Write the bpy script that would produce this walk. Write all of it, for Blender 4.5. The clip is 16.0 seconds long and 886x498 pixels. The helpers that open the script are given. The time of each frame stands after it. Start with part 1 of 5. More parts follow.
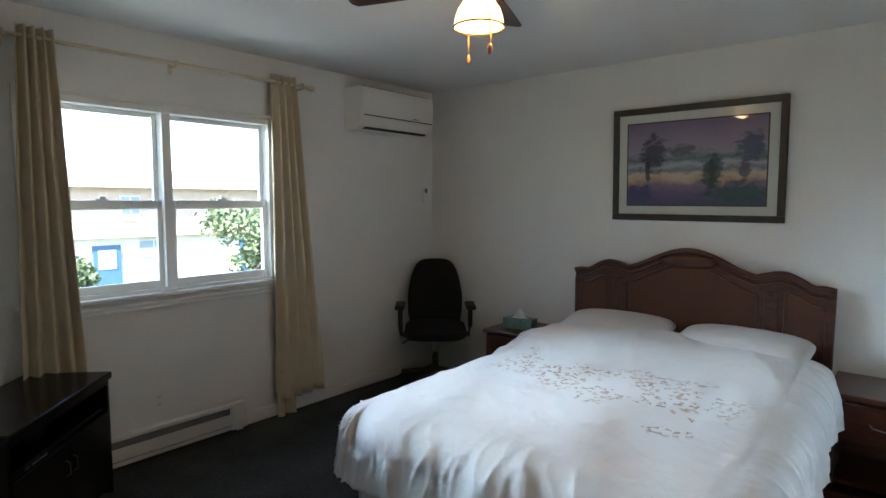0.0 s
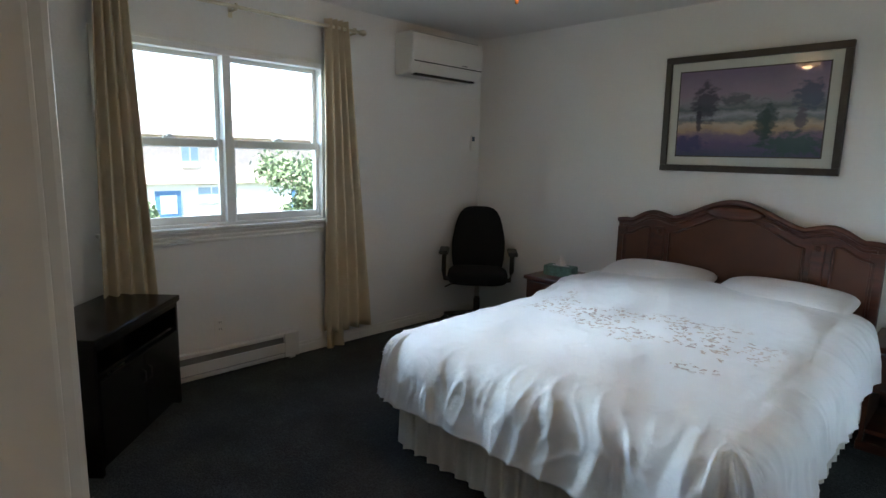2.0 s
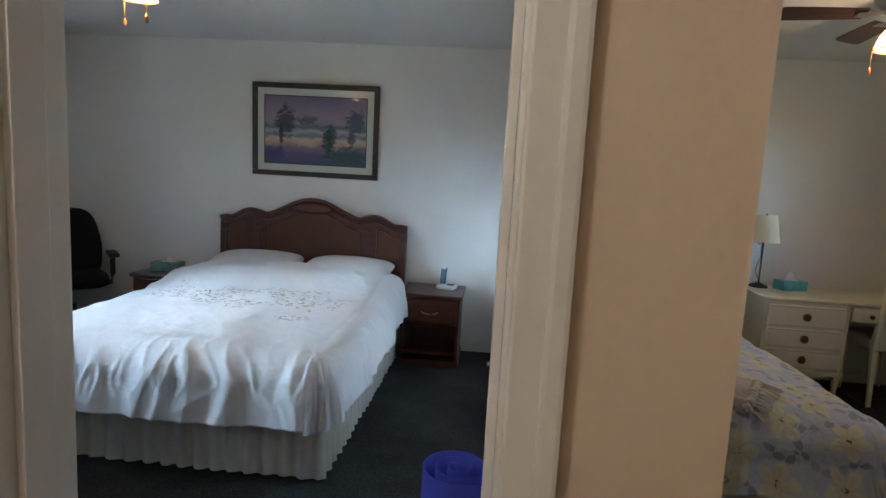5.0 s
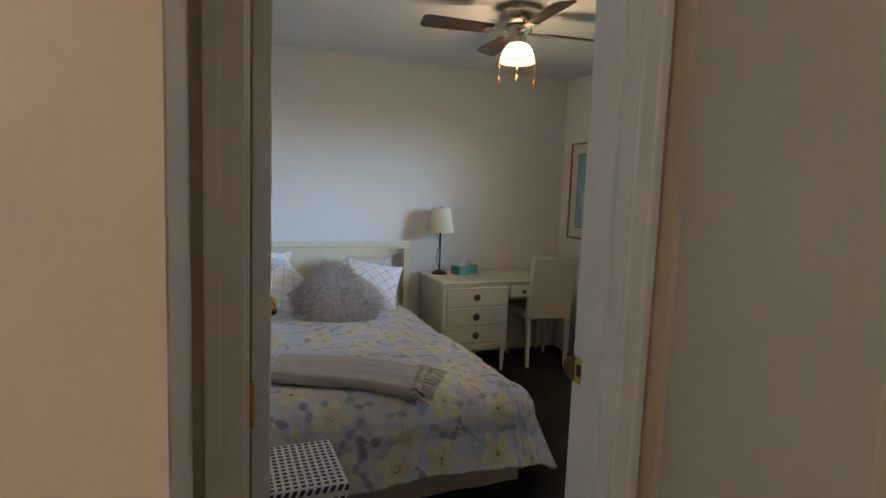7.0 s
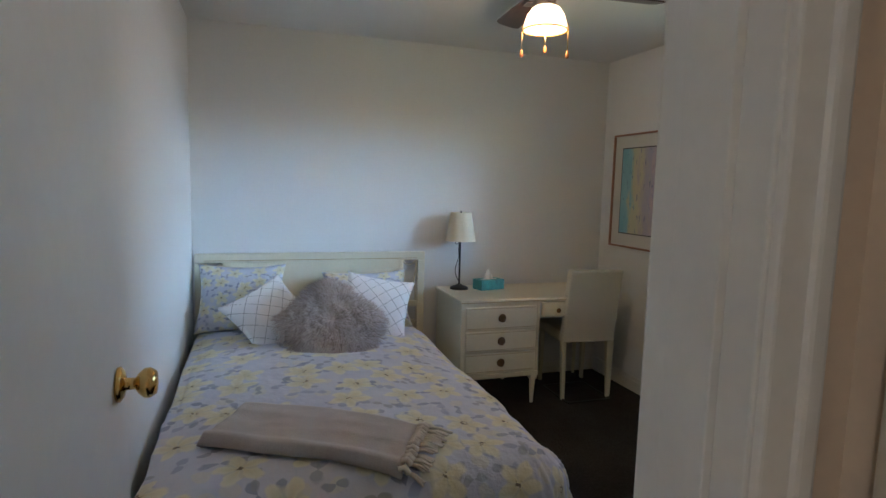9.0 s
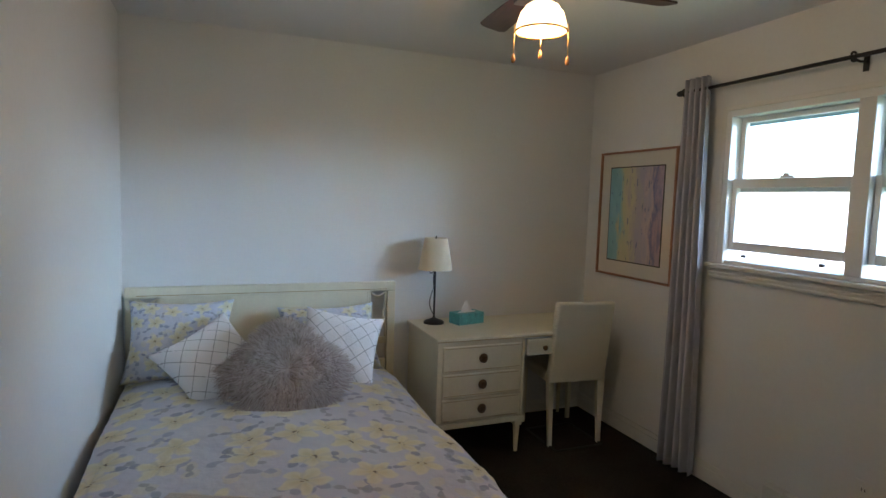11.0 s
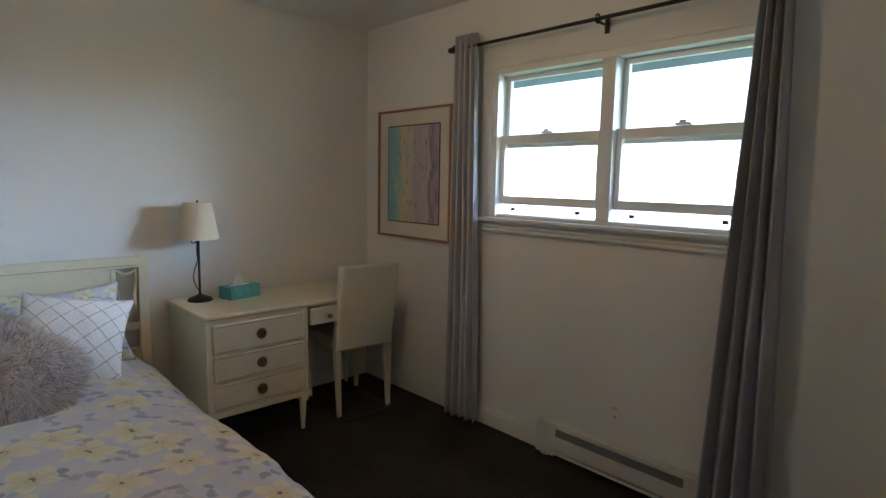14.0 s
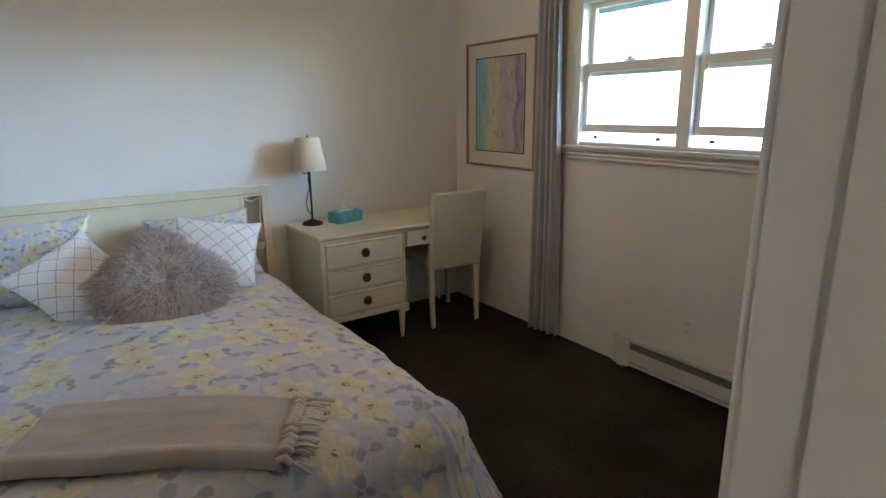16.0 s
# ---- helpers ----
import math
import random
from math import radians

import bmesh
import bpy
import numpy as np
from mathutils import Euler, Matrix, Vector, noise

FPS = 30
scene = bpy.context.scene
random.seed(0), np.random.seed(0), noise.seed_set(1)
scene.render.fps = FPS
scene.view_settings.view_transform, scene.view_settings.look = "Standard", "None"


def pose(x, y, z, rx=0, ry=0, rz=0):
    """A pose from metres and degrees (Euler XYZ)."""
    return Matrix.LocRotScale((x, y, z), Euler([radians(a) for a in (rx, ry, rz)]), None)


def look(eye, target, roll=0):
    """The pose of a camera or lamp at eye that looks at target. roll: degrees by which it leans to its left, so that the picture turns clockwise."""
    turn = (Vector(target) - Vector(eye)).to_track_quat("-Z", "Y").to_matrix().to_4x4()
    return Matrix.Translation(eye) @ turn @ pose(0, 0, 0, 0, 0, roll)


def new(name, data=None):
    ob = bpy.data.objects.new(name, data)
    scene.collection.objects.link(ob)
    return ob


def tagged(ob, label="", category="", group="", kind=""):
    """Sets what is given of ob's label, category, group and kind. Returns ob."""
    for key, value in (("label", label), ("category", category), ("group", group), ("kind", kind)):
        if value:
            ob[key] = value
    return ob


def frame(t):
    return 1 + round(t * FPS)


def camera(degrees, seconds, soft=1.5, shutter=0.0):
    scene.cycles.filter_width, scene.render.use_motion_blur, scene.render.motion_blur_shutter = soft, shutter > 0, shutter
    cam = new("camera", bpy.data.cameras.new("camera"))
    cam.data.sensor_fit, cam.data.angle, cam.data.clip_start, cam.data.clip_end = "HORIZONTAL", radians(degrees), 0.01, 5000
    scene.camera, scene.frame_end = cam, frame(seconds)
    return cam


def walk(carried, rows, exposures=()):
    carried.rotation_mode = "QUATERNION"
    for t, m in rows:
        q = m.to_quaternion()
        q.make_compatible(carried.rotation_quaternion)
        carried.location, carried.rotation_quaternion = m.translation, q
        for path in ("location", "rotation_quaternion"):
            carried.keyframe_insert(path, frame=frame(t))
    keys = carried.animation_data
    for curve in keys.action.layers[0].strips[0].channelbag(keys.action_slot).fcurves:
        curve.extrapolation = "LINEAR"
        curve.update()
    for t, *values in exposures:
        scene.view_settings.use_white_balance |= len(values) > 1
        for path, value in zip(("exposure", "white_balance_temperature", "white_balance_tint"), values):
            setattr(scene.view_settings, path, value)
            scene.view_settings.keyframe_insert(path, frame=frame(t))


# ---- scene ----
cam = camera(76.3, 16.0)
PATH = [
    (0, (-0.457, -0.023, 1.499), (-1.748, 1.495, 1.328), 0.1),
    (0.5, (-0.442, -0.024, 1.492), (-1.84, 1.392, 1.288), 0.0),
    (1, (-0.419, -0.028, 1.478), (-1.861, 1.336, 1.23), 0.4),
    (1.5, (-0.392, -0.053, 1.458), (-1.831, 1.305, 1.169), 0.9),
    (2, (-0.357, -0.099, 1.431), (-1.755, 1.294, 1.105), 1.4),
    (2.5, (-0.323, -0.154, 1.436), (-1.571, 1.369, 1.086), 2.5),
    (3, (-0.291, -0.257, 1.444), (-1.328, 1.417, 1.097), 3.2),
    (5.5, (-0.046, -0.853, 1.423), (0.018, 1.132, 1.186), 2.8),
    (6, (0.011, -0.87, 1.427), (0.337, 1.091, 1.208), 2.4),
    (6.5, (0.075, -0.788, 1.437), (0.679, 1.106, 1.218), 2.1),
    (7, (0.197, -0.651, 1.442), (0.949, 1.189, 1.227), 2.2),
    (7.5, (0.281, -0.515, 1.443), (1.073, 1.31, 1.24), 2.0),
    (8, (0.389, -0.353, 1.451), (1.18, 1.473, 1.251), 2.0),
    (8.5, (0.485, -0.228, 1.462), (1.227, 1.616, 1.246), 1.6),
    (9, (0.558, -0.101, 1.46), (1.183, 1.786, 1.239), 1.5),
    (11.5, (0.671, 0.38, 1.524), (1.513, 2.188, 1.376), 2.1),
    (12, (0.699, 0.41, 1.52), (1.719, 2.124, 1.379), 2.4),
    (12.5, (0.727, 0.442, 1.499), (1.893, 2.062, 1.365), 2.5),
    (13, (0.776, 0.464, 1.478), (2.045, 2.004, 1.341), 2.2),
    (13.5, (0.796, 0.48, 1.449), (2.143, 1.951, 1.289), 1.6),
    (14, (0.774, 0.481, 1.42), (2.144, 1.919, 1.181), 1.1),
    (14.5, (0.735, 0.464, 1.408), (2.09, 1.891, 1.054), 0.9),
    (15, (0.689, 0.432, 1.404), (2.008, 1.869, 0.965), 0.7),
    (15.5, (0.652, 0.368, 1.419), (1.883, 1.868, 0.935), 0.1),
    (16, (0.613, 0.255, 1.441), (1.709, 1.857, 0.958), -0.7),
]
# seconds, stops, kelvin, tint
EXPOSURES = [(0.0, 2.50, 6150, 10), (3.0, 2.52, 6050, 10), (5.5, 2.65, 5700, 10), (7.5, 2.82, 5650, 10), (9.0, 2.85, 5300, 10), (11.5, 2.62, 5650, 10),
             (12.5, 2.60, 5600, 10), (14.0, 2.65, 5750, 10), (15.0, 3.02, 5750, 10), (16.0, 3.10, 5750, 10)]
walk(cam, [(t, look(eye, target, roll)) for t, eye, target, roll in PATH], EXPOSURES)

# ---- world, sun, lights, exposure ----
world = bpy.data.worlds.new("World")
scene.world = world
world.use_nodes = True
_sky = world.node_tree.nodes.new("ShaderNodeTexSky")
_sky.sky_type = "NISHITA"
_sky.sun_disc = False
_sky.sun_elevation = radians(45)
_sky.sun_rotation = radians(153)
world.node_tree.links.new(_sky.outputs[0], world.node_tree.nodes["Background"].inputs[0])
world.node_tree.nodes["Background"].inputs[1].default_value = 0.15


def lamp(name, kind, m, energy, color, **kw):
    d = bpy.data.lights.new(name, kind)
    d.energy, d.color = energy, color
    for k, v in kw.items():
        if k == "size": d.size = v
        if k == "size_y": d.shape, d.size_y = "RECTANGLE", v
        if k == "radius": d.shadow_soft_size = v
        if k == "angle": d.angle = v
    ob = new(name, d)
    ob.matrix_world = m
    return ob


lamp("sun", "SUN", look((4, -8, 9), (0, 0, 0)), 5.0, (1, 0.95, 0.88), angle=radians(0.53))
# added area lamps well outside both windows, standing in for daylight
lamp("daylight_fill_west", "AREA", look((-12.3, -1.0, 3.5), (-2.1, 2.1, 1.0)), 400, (0.70, 0.88, 1.0), size=4.0, size_y=1.8)
lamp("daylight_fill_east", "AREA", look((9.8, -2.3, 3.15), (1.6, 3.3, 1.1)), 130, (0.60, 0.82, 1.0), size=5.0, size_y=2.0)

# ---- materials ----
def shader(name):
    m = bpy.data.materials.new(name)
    m.use_nodes = True
    nt = m.node_tree
    return m, nt, nt.nodes["Principled BSDF"]


def N(nt, kind, **props):
    n = nt.nodes.new("ShaderNode" + kind)
    for k, v in props.items():
        n.inputs[k].default_value = v
    return n


def rgb(c):
    return (c[0], c[1], c[2], 1)


def mat(name, color, rough=0.6, metal=0.0, vary=0.12, scale=6.0, fine=120.0, bump=0.05, dist=0.002, stretch=(1, 1, 1), coat=0.0, sheen=0.0):
    m, nt, b = shader(name)
    L = nt.links.new
    tc = N(nt, "TexCoord")
    mp = N(nt, "Mapping")
    mp.inputs["Scale"].default_value = stretch
    L(tc.outputs["Object"], mp.inputs[0])
    n1, n2 = N(nt, "TexNoise", Scale=scale, Detail=4.0), N(nt, "TexNoise", Scale=fine, Detail=3.0)
    L(mp.outputs[0], n1.inputs["Vector"])
    L(mp.outputs[0], n2.inputs["Vector"])
    add = N(nt, "Math")
    add.operation = "ADD"
    L(n1.outputs[0], add.inputs[0])
    L(n2.outputs[0], add.inputs[1])
    r = N(nt, "MapRange")
    r.inputs[1].default_value, r.inputs[2].default_value = 0.6, 1.4
    L(add.outputs[0], r.inputs[0])
    mix = nt.nodes.new("ShaderNodeMix")
    mix.data_type = "RGBA"
    L(r.outputs[0], mix.inputs[0])
    mix.inputs[6].default_value = rgb([c * (1 - vary) for c in color])
    mix.inputs[7].default_value = rgb([min(1, c * (1 + vary)) for c in color])
    L(mix.outputs[2], b.inputs["Base Color"])
    b.inputs["Metallic"].default_value, b.inputs["Roughness"].default_value = metal, rough
    b.inputs["Coat Weight"].default_value = coat
    b.inputs["Sheen Weight"].default_value = sheen
    if rough >= 0.85:
        b.inputs["Specular IOR Level"].default_value = 0.2
    rr = N(nt, "MapRange")
    rr.inputs[3].default_value, rr.inputs[4].default_value = rough * 0.85, min(1, rough * 1.15)
    L(n1.outputs[0], rr.inputs[0])
    L(rr.outputs[0], b.inputs["Roughness"])
    if bump:
        bp = N(nt, "Bump", Strength=bump, Distance=dist)
        L(n2.outputs[0], bp.inputs["Height"])
        L(bp.outputs[0], b.inputs["Normal"])
    return m


def wood(name, dark, light, rough=0.35, axis=(1, 14, 14), coat=0.3, spec=0.5):
    m, nt, b = shader(name)
    L = nt.links.new
    tc, mp = N(nt, "TexCoord"), N(nt, "Mapping")
    mp.inputs["Scale"].default_value = axis
    L(tc.outputs["Object"], mp.inputs[0])
    n = N(nt, "TexNoise", Scale=3.0, Detail=8.0, Distortion=0.6)
    L(mp.outputs[0], n.inputs["Vector"])
    ramp = N(nt, "ValToRGB")
    ramp.color_ramp.elements[0].position, ramp.color_ramp.elements[0].color = 0.3, rgb(dark)
    ramp.color_ramp.elements[1].position, ramp.color_ramp.elements[1].color = 0.7, rgb(light)
    L(n.outputs[0], ramp.inputs[0])
    L(ramp.outputs[0], b.inputs["Base Color"])
    b.inputs["Roughness"].default_value, b.inputs["Coat Weight"].default_value = rough, coat
    b.inputs["Coat Roughness"].default_value = 0.25
    b.inputs["Specular IOR Level"].default_value = spec
    bp = N(nt, "Bump", Strength=0.08, Distance=0.001)
    L(n.outputs[0], bp.inputs["Height"])
    L(bp.outputs[0], b.inputs["Normal"])
    return m


def glass_mat(name, color=(1, 1, 1), rough=0.0):
    m, nt, b = shader(name)
    b.inputs["Base Color"].default_value = rgb(color)
    b.inputs["Transmission Weight"].default_value, b.inputs["Roughness"].default_value, b.inputs["IOR"].default_value = 1.0, rough, 1.05
    return m


def glow(name, color, strength):
    m, nt, b = shader(name)
    b.inputs["Base Color"].default_value = rgb(color)
    b.inputs["Emission Color"].default_value, b.inputs["Emission Strength"].default_value = rgb(color), strength
    return m


def carpet_mat(name, a, c):
    m, nt, b = shader(name)
    L = nt.links.new
    tc = N(nt, "TexCoord")
    v, n = N(nt, "TexVoronoi", Scale=95.0), N(nt, "TexNoise", Scale=2.2, Detail=4.0)
    n3 = N(nt, "TexNoise", Scale=160.0, Detail=2.0)
    for k in (v, n, n3):
        L(tc.outputs["Object"], k.inputs["Vector"])
    add = N(nt, "Math")
    add.operation = "MULTIPLY_ADD"
    L(v.outputs["Distance"], add.inputs[0])
    add.inputs[1].default_value = 0.6
    L(n3.outputs[0], add.inputs[2])
    mul = N(nt, "Math")
    mul.operation = "MULTIPLY"
    L(add.outputs[0], mul.inputs[0])
    L(n.outputs[0], mul.inputs[1])
    ramp = N(nt, "ValToRGB")
    ramp.color_ramp.elements[0].position, ramp.color_ramp.elements[0].color = 0.15, rgb(c)
    ramp.color_ramp.elements[1].position, ramp.color_ramp.elements[1].color = 0.65, rgb(a)
    L(mul.outputs[0], ramp.inputs[0])
    L(ramp.outputs[0], b.inputs["Base Color"])
    b.inputs["Roughness"].default_value = 0.95
    b.inputs["Specular IOR Level"].default_value = 0.15
    bp = N(nt, "Bump", Strength=0.9, Distance=0.006)
    L(add.outputs[0], bp.inputs["Height"])
    L(bp.outputs[0], b.inputs["Normal"])
    return m


def flower_layer(nt, uv, scale, petals, size, swing, seed, rand=1.0):
    """Masks of scattered flowers: petals, heart, and one random value a flower."""
    L = nt.links.new
    mp = N(nt, "Mapping")
    mp.inputs["Location"].default_value = (seed, seed * 1.7, 0)
    L(uv, mp.inputs[0])
    nz = N(nt, "TexNoise", Scale=14.0, Detail=2.0)
    L(mp.outputs[0], nz.inputs["Vector"])
    sc = N(nt, "VectorMath")
    sc.operation = "MULTIPLY_ADD"
    sc.inputs[1].default_value = (0.05, 0.05, 0)
    L(nz.outputs["Color"], sc.inputs[0])
    L(mp.outputs[0], sc.inputs[2])
    v = N(nt, "TexVoronoi", Scale=scale, Randomness=rand)
    v.voronoi_dimensions = "2D"
    L(sc.outputs[0], v.inputs["Vector"])
    sub = N(nt, "VectorMath")
    sub.operation = "SUBTRACT"
    L(sc.outputs[0], sub.inputs[0])
    L(v.outputs["Position"], sub.inputs[1])
    sep = N(nt, "SeparateXYZ")
    L(sub.outputs[0], sep.inputs[0])
    at = N(nt, "Math")
    at.operation = "ARCTAN2"
    L(sep.outputs[0], at.inputs[0])
    L(sep.outputs[1], at.inputs[1])
    sepc = N(nt, "SeparateColor")
    L(v.outputs["Color"], sepc.inputs[0])
    turn = N(nt, "Math")
    turn.operation = "MULTIPLY_ADD"
    L(sepc.outputs[0], turn.inputs[0])
    turn.inputs[1].default_value = 6.28
    L(at.outputs[0], turn.inputs[2])
    k = N(nt, "Math")
    k.operation = "MULTIPLY"
    L(turn.outputs[0], k.inputs[0])
    k.inputs[1].default_value = petals
    cs = N(nt, "Math")
    cs.operation = "COSINE"
    L(k.outputs[0], cs.inputs[0])
    rad = N(nt, "Math")
    rad.operation = "MULTIPLY_ADD"
    L(cs.outputs[0], rad.inputs[0])
    rad.inputs[1].default_value, rad.inputs[2].default_value = swing, size
    diff = N(nt, "Math")
    diff.operation = "SUBTRACT"
    L(rad.outputs[0], diff.inputs[0])
    L(v.outputs["Distance"], diff.inputs[1])
    mask = N(nt, "MapRange")
    mask.inputs[1].default_value, mask.inputs[2].default_value = 0.0, 0.06
    L(diff.outputs[0], mask.inputs[0])
    heart = N(nt, "MapRange")
    heart.inputs[1].default_value, heart.inputs[2].default_value, heart.inputs[3].default_value, heart.inputs[4].default_value = 0.04, 0.09, 1.0, 0.0
    L(v.outputs["Distance"], heart.inputs[0])
    return mask.outputs[0], heart.outputs[0], sepc.outputs[1], diff.outputs[0], cs.outputs[0]


def mixc(nt, fac, a, b):
    m = nt.nodes.new("ShaderNodeMix")
    m.data_type = "RGBA"
    for i, x in ((0, fac), (6, a), (7, b)):
        if hasattr(x, "links"):
            nt.links.new(x, m.inputs[i])
        else:
            m.inputs[i].default_value = rgb(x) if i else x
    return m.outputs[2]


def mul(nt, a, b, op="MULTIPLY"):
    m = N(nt, "Math")
    m.operation = op
    for i, x in enumerate((a, b)):
        if hasattr(x, "links"):
            nt.links.new(x, m.inputs[i])
        else:
            m.inputs[i].default_value = x
    return m.outputs[0]


def floral_mat(name):
    m, nt, b = shader(name)
    L = nt.links.new
    uv = N(nt, "UVMap").outputs[0]
    wash = N(nt, "TexNoise", Scale=9.0, Detail=4.0)
    L(uv, wash.inputs["Vector"])
    base = mixc(nt, wash.outputs[0], (0.46, 0.49, 0.59), (0.66, 0.67, 0.72))
    l1, h1, r1, d1, c1 = flower_layer(nt, uv, 6.8, 2.0, 0.15, 0.21, 3.1)
    l2, h2, r2, d2, c2 = flower_layer(nt, uv, 7.4, 1.0, 0.24, 0.14, 8.4)
    l3, h3, r3, d3, c3 = flower_layer(nt, uv, 7.6, 2.0, 0.14, 0.22, 6.6)
    col = mixc(nt, mul(nt, l2, 0.4), base, (0.68, 0.64, 0.46))
    col = mixc(nt, mul(nt, l1, 0.8), col, mixc(nt, r1, (0.20, 0.23, 0.34), (0.38, 0.42, 0.54)))
    col = mixc(nt, mul(nt, mul(nt, l3, mul(nt, r3, 0.35, "GREATER_THAN")), 0.75), col, mixc(nt, r3, (0.36, 0.37, 0.36), (0.24, 0.27, 0.37)))
    f, h, r, d, lobe = flower_layer(nt, uv, 4.6, 5.0, 0.36, 0.08, 1.3, 0.7)
    shade = N(nt, "MapRange")
    shade.inputs[1].default_value, shade.inputs[2].default_value = 0.0, 0.34
    L(d, shade.inputs[0])
    yel = mixc(nt, shade.outputs[0], (0.76, 0.74, 0.58), (0.64, 0.58, 0.32))
    # the gaps between the petals are washed darker
    gap = N(nt, "MapRange")
    gap.inputs[1].default_value, gap.inputs[2].default_value, gap.inputs[3].default_value, gap.inputs[4].default_value = -1.0, -0.45, 0.55, 0.0
    L(lobe, gap.inputs[0])
    yel = mixc(nt, gap.outputs[0], yel, (0.50, 0.48, 0.36))
    col = mixc(nt, mul(nt, f, 0.85), col, yel)
    speck = N(nt, "TexNoise", Scale=60.0, Detail=1.0)
    L(uv, speck.inputs["Vector"])
    sm = mul(nt, speck.outputs[0], 0.53, "GREATER_THAN")
    col = mixc(nt, mul(nt, h, sm), col, (0.14, 0.11, 0.07))
    L(col, b.inputs["Base Color"])
    b.inputs["Roughness"].default_value = 0.85
    b.inputs["Sheen Weight"].default_value = 0.15
    n2 = N(nt, "TexNoise", Scale=26.0, Detail=5.0)
    L(uv, n2.inputs["Vector"])
    bp = N(nt, "Bump", Strength=0.5, Distance=0.012)
    L(n2.outputs[0], bp.inputs["Height"])
    L(bp.outputs[0], b.inputs["Normal"])
    return m


def embroidered_mat(name):
    """White cotton with a band of small brown embroidered leaves."""
    m, nt, b = shader(name)
    L = nt.links.new
    uv = N(nt, "UVMap").outputs[0]
    f, h, r, d, lobe = flower_layer(nt, uv, 15.0, 2.0, 0.20, 0.13, 2.2)
    f2, h2, r2, d2, lobe2 = flower_layer(nt, uv, 22.0, 3.0, 0.20, 0.12, 5.2)
    sep = N(nt, "SeparateXYZ")
    L(uv, sep.inputs[0])
    nz = N(nt, "TexNoise", Scale=1.6, Detail=3.0)
    L(uv, nz.inputs["Vector"])
    # the band sweeps across the bed and widens to one side
    off = mul(nt, mul(nt, nz.outputs[0], 0.9), mul(nt, sep.outputs[0], 0.10), "ADD")
    pos = mul(nt, sep.outputs[1], off, "ADD")
    band = N(nt, "MapRange")
    band.interpolation_type = "SMOOTHSTEP"
    w = mul(nt, mul(nt, pos, 1.72, "SUBTRACT"), 0.0, "ADD")
    ab = N(nt, "Math")
    ab.operation = "ABSOLUTE"
    L(w, ab.inputs[0])
    band.inputs[1].default_value, band.inputs[2].default_value, band.inputs[3].default_value, band.inputs[4].default_value = 0.20, 0.30, 1.0, 0.0
    L(ab.outputs[0], band.inputs[0])
    side = N(nt, "MapRange")
    side.inputs[1].default_value, side.inputs[2].default_value = 0.42, 0.56
    L(sep.outputs[0], side.inputs[0])
    # none on the far side, where the cloth hangs
    stop = N(nt, "MapRange")
    stop.inputs[1].default_value, stop.inputs[2].default_value, stop.inputs[3].default_value, stop.inputs[4].default_value = 1.62, 1.76, 1.0, 0.0
    L(sep.outputs[0], stop.inputs[0])
    clump = N(nt, "TexNoise", Scale=4.0, Detail=2.0)
    L(uv, clump.inputs["Vector"])
    cm = mul(nt, clump.outputs[0], 0.47, "GREATER_THAN")
    mask = mul(nt, mul(nt, mul(nt, f, f2, "MAXIMUM"), band.outputs[0]), mul(nt, cm, mul(nt, side.outputs[0], stop.outputs[0])))
    leaf = mixc(nt, r, (0.30, 0.21, 0.20), (0.50, 0.40, 0.33))
    col = mixc(nt, mul(nt, mask, 0.9), (0.78, 0.80, 0.83), leaf)
    L(col, b.inputs["Base Color"])
    b.inputs["Roughness"].default_value = 0.75
    b.inputs["Sheen Weight"].default_value = 0.1
    n2 = N(nt, "TexNoise", Scale=9.0, Detail=5.0, Distortion=0.4)
    L(uv, n2.inputs["Vector"])
    bp = N(nt, "Bump", Strength=0.35, Distance=0.02)
    L(n2.outputs[0], bp.inputs["Height"])
    L(bp.outputs[0], b.inputs["Normal"])
    return m


def trellis_mat(name):
    """White cotton with a grid of thin grey stitched lines."""
    m, nt, b = shader(name)
    L = nt.links.new
    uv = N(nt, "UVMap").outputs[0]
    sep = N(nt, "SeparateXYZ")
    L(uv, sep.inputs[0])
    out = None
    for i in (0, 1):
        across = mul(nt, mul(nt, sep.outputs[0], sep.outputs[1], "SUBTRACT" if i else "ADD"), 2.0, "ADD")
        fr = mul(nt, mul(nt, across, 4.4), 1.0, "MODULO")
        c = mul(nt, mul(nt, fr, 0.5, "SUBTRACT"), 0.0, "ADD")
        ab = N(nt, "Math")
        ab.operation = "ABSOLUTE"
        L(c, ab.inputs[0])
        line = mul(nt, ab.outputs[0], 0.028, "LESS_THAN")
        out = line if out is None else mul(nt, out, line, "MAXIMUM")
    n = N(nt, "TexNoise", Scale=40.0, Detail=2.0)
    L(uv, n.inputs["Vector"])
    out = mul(nt, out, mul(nt, n.outputs[0], 0.42, "GREATER_THAN"))
    L(mixc(nt, out, (0.80, 0.80, 0.82), (0.34, 0.34, 0.36)), b.inputs["Base Color"])
    b.inputs["Roughness"].default_value = 0.9
    bp = N(nt, "Bump", Strength=0.3, Distance=0.006)
    L(n.outputs[0], bp.inputs["Height"])
    L(bp.outputs[0], b.inputs["Normal"])
    return m


